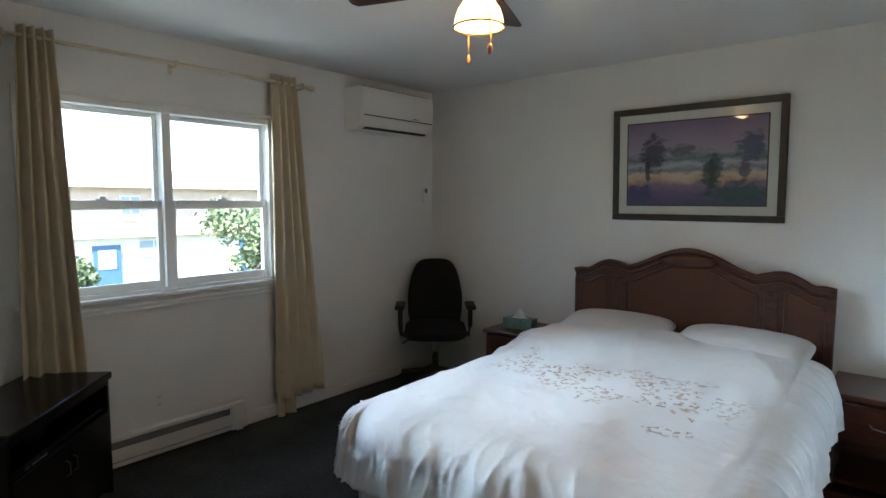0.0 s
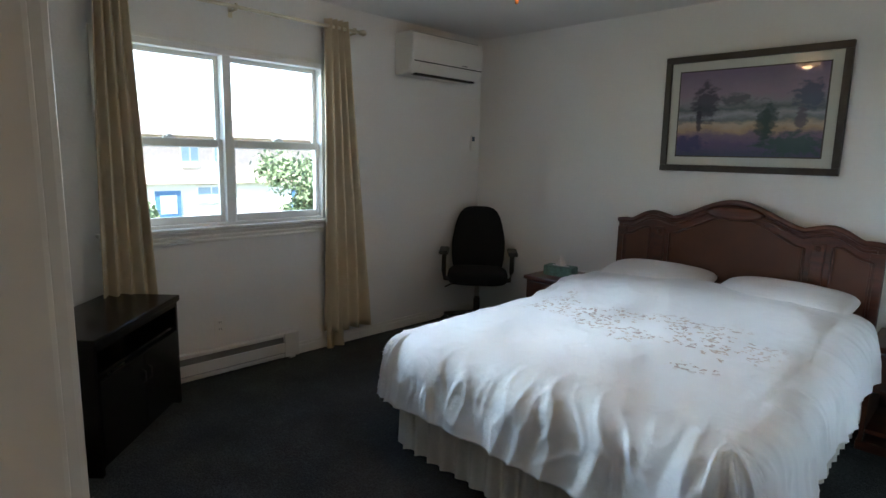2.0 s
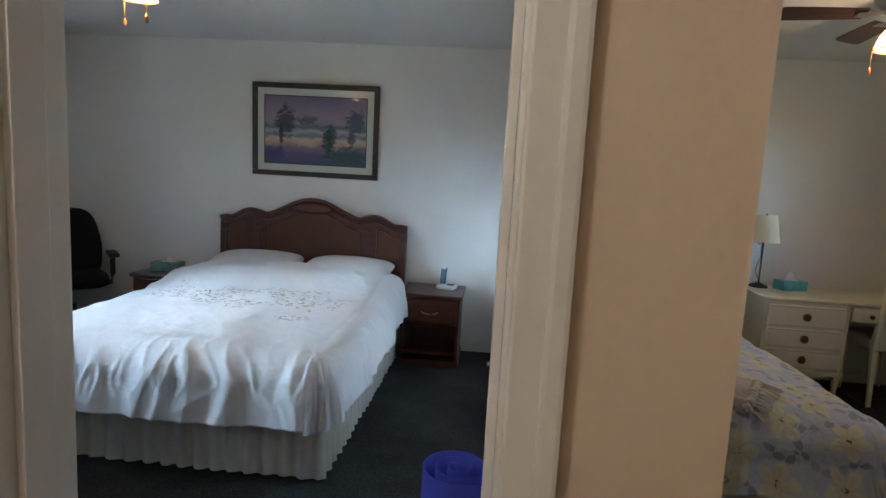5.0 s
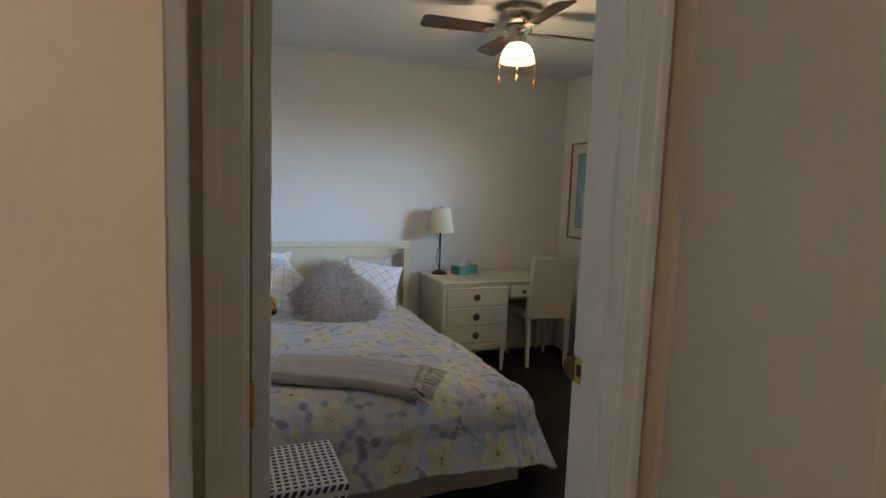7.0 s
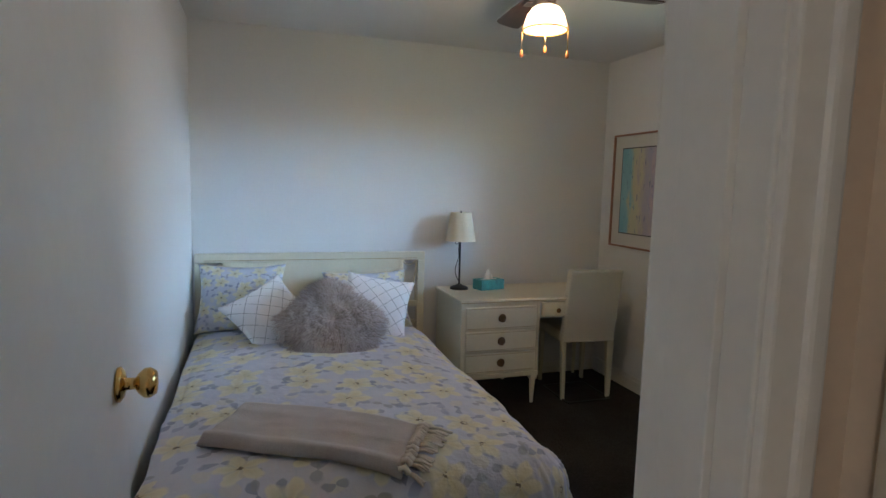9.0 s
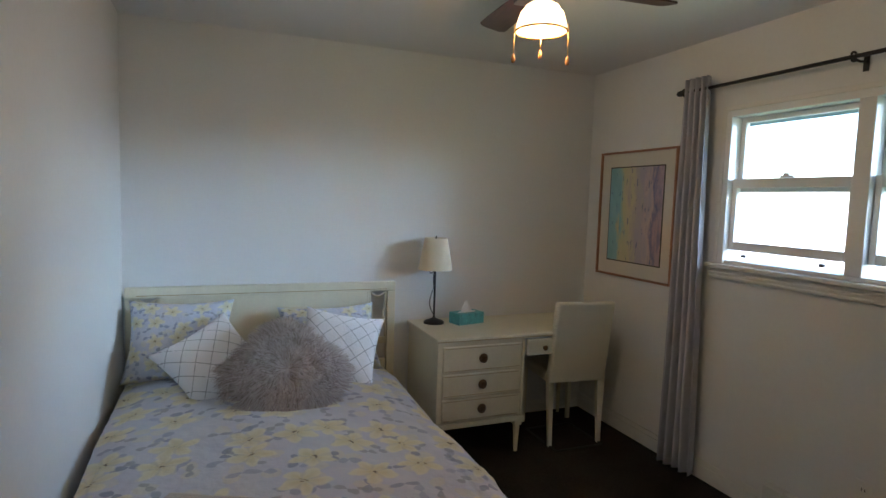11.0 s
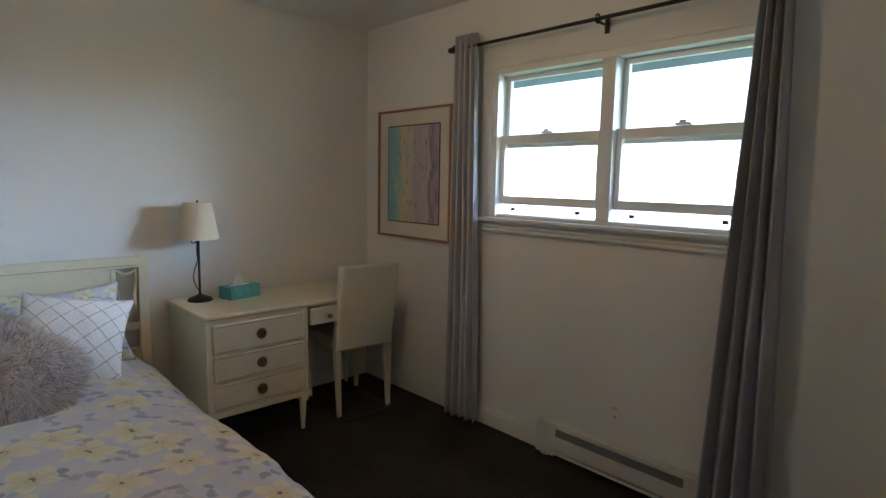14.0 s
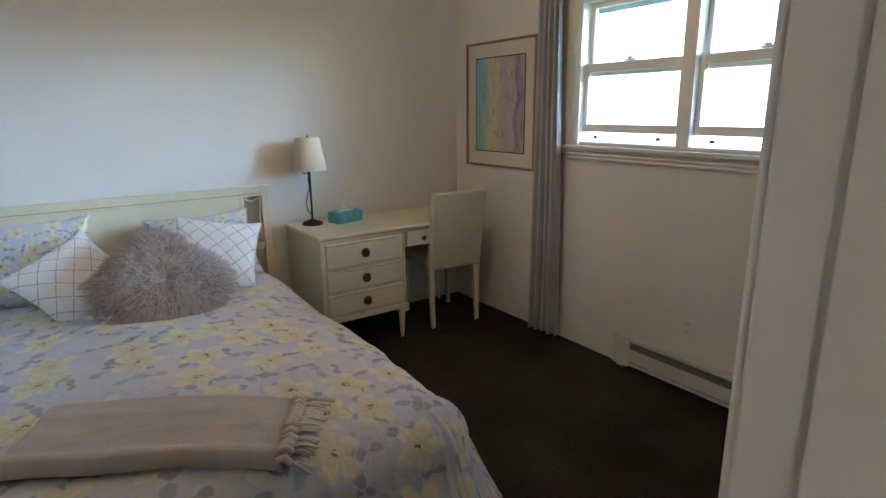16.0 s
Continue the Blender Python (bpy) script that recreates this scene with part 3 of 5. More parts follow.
structure("wall_hall_west", box(-2.3, -2.2, -2.1, Y1A, 0, ZC), M_HALL, "plain cream hall wall")


def door_trim(tag, dl, dr, y0, y1):
    """Jambs, stops and stepped casings of one doorway."""
    for nm, xa, xb in (("jamb_left", dl - 0.02, dl), ("jamb_right", dr, dr + 0.02)):
        s = 1 if "left" in nm else -1
        bb = box(xa, xb, y0 - 0.004, y1 + 0.004, 0, DH + 0.02, 0.003)
        f = dl if s > 0 else dr
        if tag == "west" or s < 0:
            box(min(f, f + s * 0.012), max(f, f + s * 0.012), y0 + 0.035, y1 - 0.045, 0, DH, 0.002, bm=bb)
        structure("trim_" + tag + "_" + nm, bb, M_TRIM, "painted door jamb with stop")
    structure("trim_" + tag + "_head", box(dl, dr, y0 - 0.004, y1 + 0.004, DH, DH + 0.02, 0.003), M_TRIM, "painted door head")
    for side, ya, s in (("hall", y0, -1), ("room", y1, 1)):
        for nm, xa, xb in (("left", dl - 0.068, dl - 0.006), ("right", dr + 0.006, dr + 0.068)):
            lo, hi = sorted((ya, ya + s * 0.014))
            bb = box(xa, xb, lo, hi, 0, DH + 0.006, 0.004)
            lo, hi = sorted((ya, ya + s * 0.021))
            xm = (xa, xa + 0.026) if nm == "left" else (xb - 0.026, xb)
            box(xm[0], xm[1], lo, hi, 0, DH + 0.006, 0.006, bm=bb)
            structure("trim_" + tag + "_casing_" + side + "_" + nm, bb, M_TRIM, "painted door casing")
        lo, hi = sorted((ya, ya + s * 0.018))
        structure("trim_" + tag + "_casing_" + side + "_top", box(dl - 0.068, dr + 0.068, lo, hi, DH + 0.008, DH + 0.07, 0.005), M_TRIM, "painted door casing")


door_trim("west", DL, DR, Y1A, Y1B)
door_trim("east", EL, ER, Y2A, Y2B)


def baseboard(name, x0, x1, y0, y1, h=0.085):
    """A board with a stepped top along a wall."""
    bb = box(x0, x1, y0, y1, 0, h * 0.72, 0.002)
    tx, ty = (0.004 if x1 - x0 < 0.03 else 0), (0.004 if y1 - y0 < 0.03 else 0)
    box(x0 + tx, x1 - tx, y0 + ty, y1 - ty, h * 0.70, h, 0.004, bm=bb)
    structure(name, bb, M_TRIM, "white painted baseboard")


baseboard("baseboard_west", XW, XW + 0.014, Y1B + 0.02, YN)
baseboard("baseboard_north_west", XW + 0.016, PX0 - 0.016, YN - 0.014, YN)
baseboard("baseboard_partition_west", PX0 - 0.014, PX0, Y1B + 0.02, YN)
baseboard("baseboard_south_west", XW + 0.016, DL - 0.07, Y1B, Y1B + 0.014)
baseboard("baseboard_partition_east", PX1, PX1 + 0.014, Y2B + 0.02, YN)
baseboard("baseboard_north_east", PX1 + 0.016, XE - 0.016, YN - 0.014, YN)
baseboard("baseboard_east", XE - 0.014, XE, Y2B + 0.02, YN, 0.11)
baseboard("baseboard_south_east", ER + 0.07, XE - 0.016, Y2B, Y2B + 0.014, 0.11)


def window(name, xin, s, y0, y1, z0, z1, zm, raised, apron, mh):
    """Two sliding sash units side by side; s points out of the room."""
    root = tagged(new(name), "white vinyl double-hung window pair with a wooden sill", "window", kind="structure")

    def bx(a, c, ya, yb, za, zb, bev=0.004, bm=None):
        lo, hi = sorted((xin + s * a, xin + s * c))
        return box(lo, hi, ya, yb, za, zb, bev, bm)
    fr = bx(-0.012, 0.11, y0, y0 + 0.035, z0, z1)
    bx(-0.012, 0.11, y1 - 0.035, y1, z0, z1, bm=fr)
    bx(-0.012, 0.11, y0 + 0.035, y1 - 0.035, z1 - 0.035, z1, bm=fr)
    bx(0.0, 0.11, y0 + 0.035, y1 - 0.035, z0, z0 + 0.02, bm=fr)
    part("window_frame", fr, M_VINYL, root)
    ym = (y0 + y1) / 2
    part("mullion", bx(-0.010, 0.11, ym - mh, ym + mh, z0 + 0.02, z1 - 0.035), M_VINYL, root)
    for ya, yb in ((y0 + 0.035, ym - mh), (ym + mh, y1 - 0.035)):
        for nm, xa, xb, za, zb in (("upper_sash", 0.06, 0.085, zm - 0.03 - raised * 0.3, z1 - 0.035), ("lower_sash", 0.025, 0.05, z0 + 0.02 + raised, zm + 0.022)):
            sb = bx(xa, xb, ya, ya + 0.028, za, zb)
            bx(xa, xb, yb - 0.028, yb, za, zb, bm=sb)
            bx(xa, xb, ya + 0.028, yb - 0.028, za, za + (0.045 if nm == "lower_sash" else 0.05), bm=sb)
            bx(xa, xb, ya + 0.028, yb - 0.028, zb - (0.048 if nm == "lower_sash" else 0.028), zb, bm=sb)
            so = part(nm, sb, M_VINYL, root)
            pane = part("pane", bx((xa + xb) / 2 - 0.002, (xa + xb) / 2 + 0.002, ya + 0.026, yb - 0.026, za + 0.03, zb - 0.026, 0), M_GLASS, so, "clear glass pane")
            pane.visible_shadow = False
            if nm == "lower_sash":
                yc = (ya + yb) / 2
                lo, hi = sorted((xin + s * 0.03, xin + s * 0.006))
                lk = box(lo, hi, yc - 0.035, yc + 0.035, zb, zb + 0.010, 0.004)
                box(lo, hi, yc - 0.014, yc + 0.018, zb + 0.008, zb + 0.022, 0.005, bm=lk)
                part("sash_lock", lk, M_VINYL, so)
                if raised:
                    for yl in (ya + 0.12, yb - 0.10):
                        part("latch", bx(0.018, 0.03, yl - 0.012, yl + 0.012, za - 0.035, za - 0.018, 0.002), M_DARK, so, "small black latch")
    # wooden stool and grooved apron, casing at the sides and above
    part("window_sill", bx(-0.05, 0.02, y0 - 0.06, y1 + 0.06, z0 - 0.022, z0, 0.006), M_TRIM, root)
    ap = bx(-0.016, 0.0, y0 - 0.045, y1 + 0.045, z0 - 0.022 - apron, z0 - 0.022, 0.003)
    for k in range(3):
        zz = z0 - 0.022 - apron + (k + 0.5) * apron / 3
        bx(-0.024, 0.0, y0 - 0.045, y1 + 0.045, zz - apron * 0.10, zz + apron * 0.10, 0.003, bm=ap)
    part("apron", ap, M_TRIM, root)
    part("casing", bx(-0.012, 0.0, y1, y1 + 0.028, z0, z1 + 0.025, 0.004), M_TRIM, root)
    part("casing", bx(-0.012, 0.0, y0 - 0.028, y0, z0, z1 + 0.025, 0.004), M_TRIM, root)
    part("casing", bx(-0.014, 0.0, y0, y1, z1, z1 + 0.025, 0.004), M_TRIM, root)
    return root


window("window_1", XW, -1, *W1, 1.475, 0.0, 0.075, 0.026)
window("window_2", XE, 1, *W2, 1.655, 0.055, 0.06, 0.036)


def door_leaf(name, w, h, material, label, hinge, turn, knob_side, knob_z):
    """A flush door; its hinge edge runs up the local z axis and it reaches along local x."""
    root = tagged(new(name), label, "door", kind="structure")
    root.matrix_basis = hinge @ pose(0, 0, 0, 0, 0, turn)
    part("leaf", box(0.0, w, -0.0175, 0.0175, 0.012, h, 0.003), material, root)
    for s in knob_side:
        k = lathe([(0.0, 0.0), (0.033, 0.0), (0.034, 0.004), (0.026, 0.010), (0.012, 0.014), (0.011, 0.030), (0.020, 0.036), (0.0285, 0.046), (0.029, 0.056), (0.022, 0.066), (0.0, 0.069)], 28)
        part("knob", k, M_BRASS, root, "polished brass door knob", True, Matrix.Translation((w - 0.065, s * 0.0175, knob_z)) @ pose(0, 0, 0, -90 * s, 0, 0))
    for zz in (0.22, 1.02, 1.83):
        part("hinge", tube([(-0.004, 0.019, zz - 0.045), (-0.004, 0.019, zz + 0.045)], 0.006), M_BRASS, root, "brass hinge knuckle")
    return root


door_leaf("door_1", 0.58, 2.03, M_DOORP, "white flush door standing open against the wall", Matrix.Translation((DR + 0.016, Y1B + 0.03, 0)), 82.0, (1, -1), 0.96)
door_leaf("door_2", 0.695, 2.03, M_DOORP, "white flush door with brass knob standing open", Matrix.Translation((0.279, Y2B + 0.012, 0)), 89.3, (-1,), 1.07)
door_leaf("door_3", 0.48, 2.03, M_HDOOR, "cream hall closet door standing ajar", Matrix.Translation((1.092, 0.225, 0)), -104.0, (1, -1), 0.98)
# strike plate in the east doorway's jamb
sp = thing("strike_plate", Matrix.Translation((ER - 0.0005, Y2B - 0.022, 1.03)), "brass strike plate let into the door jamb", "strike plate")
part("plate", box(-0.002, 0.0, -0.016, 0.018, -0.03, 0.03, 0.002), M_BRASS, sp)
part("lip", sheet(8, 10, lambda u, v: (-0.0025 - 0.007 * math.sin(math.pi * u * 0.5) * (1 - (2 * v - 1) ** 4), 0.016 + 0.034 * u, 0.03 * (2 * v - 1) * (1 - 0.35 * u * u))), M_ANTIQUE, sp, "bent lip worn dark", True).modifiers.new("thick", "SOLIDIFY").thickness = 0.002
part("latch_hole", box(-0.003, -0.0019, -0.008, 0.008, -0.014, 0.014), M_DARK, sp)


def curtain(name, material, label, x, s, top, bot, z0, z1, folds, amp, seed, rings=M_STEEL):
    """A grommet curtain; top and bot: its y range at both ends."""
    root = thing(name, Matrix.Translation((x, 0, 0)), label, "curtain")
    ph = seed * 1.7

    def fn(u, v):
        z = z1 + (z0 - z1) * v
        a, c = top[0] + (bot[0] - top[0]) * v, top[1] + (bot[1] - top[1]) * v
        y = a + (c - a) * (u + 0.012 * math.sin(u * 19 + v * 6 + ph))
        w = math.sin(2 * math.pi * folds * u + ph + 0.5 * math.sin(3 * v + ph)) * amp * (0.75 + 0.35 * v)
        w += 0.018 * nz(u * 3, v * 2, 1.6, seed) * v
        return (w, y, z + 0.02 * nz(u, 0, 4, seed) * v)
    b = sheet(90, 40, fn)
    ob = part("cloth", b, material, root, smooth=True)
    so = ob.modifiers.new("thick", "SOLIDIFY")
    so.thickness = 0.003
    return root


curtain("curtain", M_BEIGE, "beige grommet curtain hanging behind the black stand", XW + 0.085, 1, (0.745, 0.90), (0.67, 0.985), 0.06, 2.325, 4, 0.032, 1.0)
curtain("curtain", M_BEIGE, "beige grommet curtain gathered beside the window", XW + 0.085, 1, (2.125, 2.30), (2.11, 2.50), 0.13, 2.325, 4, 0.035, 2.0)
curtain("curtain", M_GREY, "grey grommet curtain gathered beside the picture", XE - 0.085, -1, (2.665, 2.82), (2.62, 2.84), 0.03, 2.225, 4, 0.032, 3.0)
curtain("curtain", M_GREY, "grey grommet curtain gathered at the window's end", XE - 0.085, -1, (1.15, 1.255), (1.08, 1.36), 0.03, 2.225, 4, 0.035, 4.0)
sc = thing("curtain_tail", Matrix.Translation((XW + 0.06, 2.2, 0.0)), "bunched darker end of curtain lining near the floor", "curtain lining")
part("cloth", sheet(30, 14, lambda u, v: (0.03 * math.sin(9 * u) * (1 - 0.3 * v), -0.07 + 0.14 * u + 0.02 * nz(u, v, 3, 4), 0.34 - 0.335 * v)), M_BEIGE, sc, smooth=True)


def rod(name, material, label, x, y0, y1, z, wallx, brackets, r, scroll=False):
    root = thing(name, Matrix.Translation((x, (y0 + y1) / 2, z)), label, "curtain rod")
    h = (y1 - y0) / 2
    part("pole", tube([(0, -h, 0), (0, h, 0)], r, 14), material, root, smooth=True)
    for e in (-1, 1):
        if scroll and e < 0:
            pts = [(0, -h - 0.01 - 0.0 * i, 0) for i in range(1)]
            pts += [(0, -h - 0.05 - 0.045 * math.sin(a / 10) * (1 - a / 45), 0.045 * (1 - math.cos(a / 10)) * (1 - a / 45)) for a in range(0, 40)]
            part("finial", tube(pts, r * 0.6, 8), material, root, "scrolled iron finial", True)
            pts = [(0, p[1] - 0.0, -p[2] * 0.7) for p in pts]
            part("finial", tube(pts, r * 0.5, 8), material, root, "scrolled iron finial", True)
        else:
            part("finial", lathe([(0, -0.02), (r * 1.3, -0.018), (r * 1.5, 0.0), (r * 1.9, 0.012), (r * 1.7, 0.028), (r * 0.7, 0.04), (0, 0.042)], 20), material, root, "turned finial", True, pose(0, e * h, 0, -90 * e, 0, 0))
    for yb in brackets:
        d = wallx - x
        bb = tube([(0, yb - (y0 + y1) / 2, -r), (d * 0.5, yb - (y0 + y1) / 2, -r * 1.6), (d, yb - (y0 + y1) / 2, -r * 1.2)], r * 0.6, 8)
        lo, hi = sorted((d, d - math.copysign(0.006, d)))
        box(lo, hi, yb - (y0 + y1) / 2 - 0.012, yb - (y0 + y1) / 2 + 0.012, -0.05, 0.02, 0.002, bm=bb)
        part("bracket", bb, material, root)
        part("ring", tube([(0.019 * math.cos(a), yb - (y0 + y1) / 2, 0.019 * math.sin(a)) for a in [k * 0.52 for k in range(13)]], 0.005, 6), material, root)


rod("curtain_rod", M_CREAMMETAL, "cream metal curtain rod with turned finials", XW + 0.085, 0.60, 2.42, 2.275, XW, (0.70, 1.50, 2.36), 0.011)
rod("curtain_rod", M_BLACKMETAL, "black iron curtain rod with scrolled finial", XE - 0.085, 1.08, 2.86, 2.16, XE, (1.12, 1.93, 2.845), 0.009, True)


def heater(x, s, y0, y1, label):
    """An electric baseboard heater; s points into the room."""
    root = thing("baseboard_heater", Matrix.Translation((x, (y0 + y1) / 2, 0)), label, "heater")
    h = (y1 - y0) / 2

    def bx(a, c, ya, yb, za, zb, bev=0.003):
        lo, hi = sorted((s * a, s * c))
        return box(lo, hi, ya, yb, za, zb, bev)
    part("back_panel", bx(0.016, 0.024, -h, h, 0.03, 0.19), M_HEATER, root)
    part("hood", bx(0.024, 0.062, -h, h, 0.165, 0.19, 0.006), M_HEATER, root)
    part("front_panel", bx(0.058, 0.068, -h, h, 0.055, 0.125), M_HEATER, root)
    part("lower_lip", bx(0.024, 0.066, -h, h, 0.028, 0.042), M_HEATER, root)
    part("fin_grille", bx(0.026, 0.050, -h + 0.06, h - 0.06, 0.045, 0.162, 0), M_HEATGREY, root, "dark grey heating fins")
    for e in (-1, 1):
        lo, hi = sorted((e * h, e * (h - 0.11)))
        part("end_cap", bx(0.018, 0.071, lo, hi, 0.02, 0.192, 0.004), M_HEATER, root)
    part("foot", bx(0.026, 0.05, -h + 0.02, -h + 0.06, 0.0, 0.03, 0.0), M_HEATER, root)
    part("foot", bx(0.026, 0.05, h - 0.06, h - 0.02, 0.0, 0.03, 0.0), M_HEATER, root)


heater(XW, 1, 0.95, 1.89, "off-white electric baseboard heater under the window")
heater(XE, -1, 1.30, 2.19, "white electric baseboard heater under the window")


def outlet(x, s, y, z):
    root = thing("power_outlet", Matrix.Translation((x, y, z)), "white duplex power outlet on the wall", "outlet")
    lo, hi = sorted((0, s * 0.005))
    part("cover_plate", box(lo, hi, -0.036, 0.036, -0.058, 0.058, 0.002), M_PLASTIC, root)
    for dz in (-0.022, 0.022):
        lo, hi = sorted((s * 0.004, s * 0.0085))
        so = part("socket", box(lo, hi, -0.017, 0.017, dz - 0.014, dz + 0.014, 0.002), M_PLASTIC, root)
        lo, hi = sorted((s * 0.0086, s * 0.0092))
        part("slot", box(lo, hi, -0.008, -0.005, dz - 0.006, dz + 0.006), M_DARK, so)
        part("slot", box(lo, hi, 0.005, 0.008, dz - 0.006, dz + 0.006), M_DARK, so)


outlet(XW, 1, 1.36, 0.32)
outlet(XE, -1, 1.78, 0.335)


def fan(m, rot, light_power):
    """A hugger ceiling fan with four blades and one bell-shaped lamp."""
    root = thing("ceiling_fan", m, "brushed nickel ceiling fan with dark wooden blades and lit lamp", "ceiling fan", "ceiling fans")
    part("canopy", lathe([(0.0, 0.0), (0.125, 0.0), (0.13, -0.02), (0.12, -0.06), (0.126, -0.066), (0.12, -0.10), (0.09, -0.13), (0.0, -0.135)], 40), M_STEEL, root, "ribbed nickel motor housing", True)
    part("hub", lathe([(0.0, -0.13), (0.07, -0.13), (0.075, -0.16), (0.05, -0.175), (0.04, -0.215), (0.05, -0.222), (0.048, -0.235), (0.0, -0.235)], 32), M_STEEL, root, "", True)
    for k in range(4):
        a = rot + 90 * k
        mm = pose(0, 0, -0.165, 0, 0, a)
        arm = box(0.05, 0.17, -0.012, 0.012, -0.006, 0.002, 0.003)
        box(0.14, 0.20, -0.035, 0.035, -0.006, 0.0, 0.003, bm=arm)
        ar = part("blade_arm", arm, M_STEEL, root, m=mm)
        out = [(0.16, -0.048), (0.30, -0.056), (0.48, -0.062), (0.535, -0.062), (0.555, -0.04), (0.555, 0.04), (0.535, 0.062), (0.48, 0.062), (0.30, 0.056), (0.16, 0.048)]
        part("blade", prism(out, 0.006, 0.0, "z"), M_FANWOOD, root, "dark wooden fan blade", m=mm @ pose(0, 0, 0.001, 12, 0, 0))
    sh = part("lamp_shade", lathe([(0.045, -0.225), (0.062, -0.235), (0.078, -0.26), (0.088, -0.295), (0.094, -0.325), (0.0965, -0.327), (0.091, -0.295), (0.08, -0.26), (0.062, -0.24), (0.045, -0.23)], 36), M_GLOBE, root, "glowing ribbed glass bell shade", True)
    part("rim", tube([(0.096 * math.cos(i * 0.1745), 0.096 * math.sin(i * 0.1745), -0.327) for i in range(37)], 0.004, 8), M_BRASS, sh, "brass rim")
    sh.visible_shadow = False
    part("bulb", lathe([(0, -0.31), (0.018, -0.305), (0.028, -0.285), (0.022, -0.26), (0.012, -0.24), (0, -0.238)], 18), M_BULB, root, "lit bulb", True).visible_shadow = False
    for a, l in ((150, 0.085), (-30, 0.095), (60, 0.06)):
        px, py = (0.10 if l > 0.07 else 0.05) * math.cos(radians(a)), (0.10 if l > 0.07 else 0.05) * math.sin(radians(a))
        ch = part("pull_chain", tube([(px, py, -0.30), (px, py, -0.32 - l)], 0.002, 6), M_BRASS, root)
        part("fob", lathe([(0, 0), (0.004, -0.002), (0.008, -0.02), (0.007, -0.032), (0, -0.036)], 12, (px, py, -0.32 - l)), M_FOB, ch, "small wooden pull", True)
    c = m.translation
    lamp("fan_lamp", "POINT", Matrix.Translation((c.x, c.y, c.z - 0.30)), light_power, (1.0, 0.66, 0.34), radius=0.05)


fan(Matrix.Translation((-1.78, 1.74, ZC + 0.035)), 22.0, 0.7)
fan(Matrix.Translation((1.77, 2.21, ZC + 0.035)), -6.0, 0.9)
# unseen lamp added for the hall's warm light; its fixture is assumed
hl = thing("hall_fill_fixture", Matrix.Translation((-1.0, -1.3, ZC)), "assumed round frosted hall ceiling lamp, out of view", "ceiling lamp")
part("base", lathe([(0, 0), (0.14, 0), (0.14, -0.02), (0, -0.02)], 32), M_STEEL, hl)
part("dome", lathe([(0.13, -0.02), (0.12, -0.06), (0.08, -0.09), (0, -0.10)], 32), M_GLOBE, hl, "glowing frosted glass dome", True).visible_shadow = False
lamp("hall_fill_lamp", "POINT", Matrix.Translation((-1.0, -1.3, ZC - 0.16)), 3.1, (1.0, 0.89, 0.79), radius=0.08)

# ---- west bedroom ----
def ridge(x, y, s, seed):
    """Sharp crests between soft hollows, 0 to 1."""
    return (1 - min(1.0, 2.4 * abs(nz(x, y, s, seed)))) ** 1.6


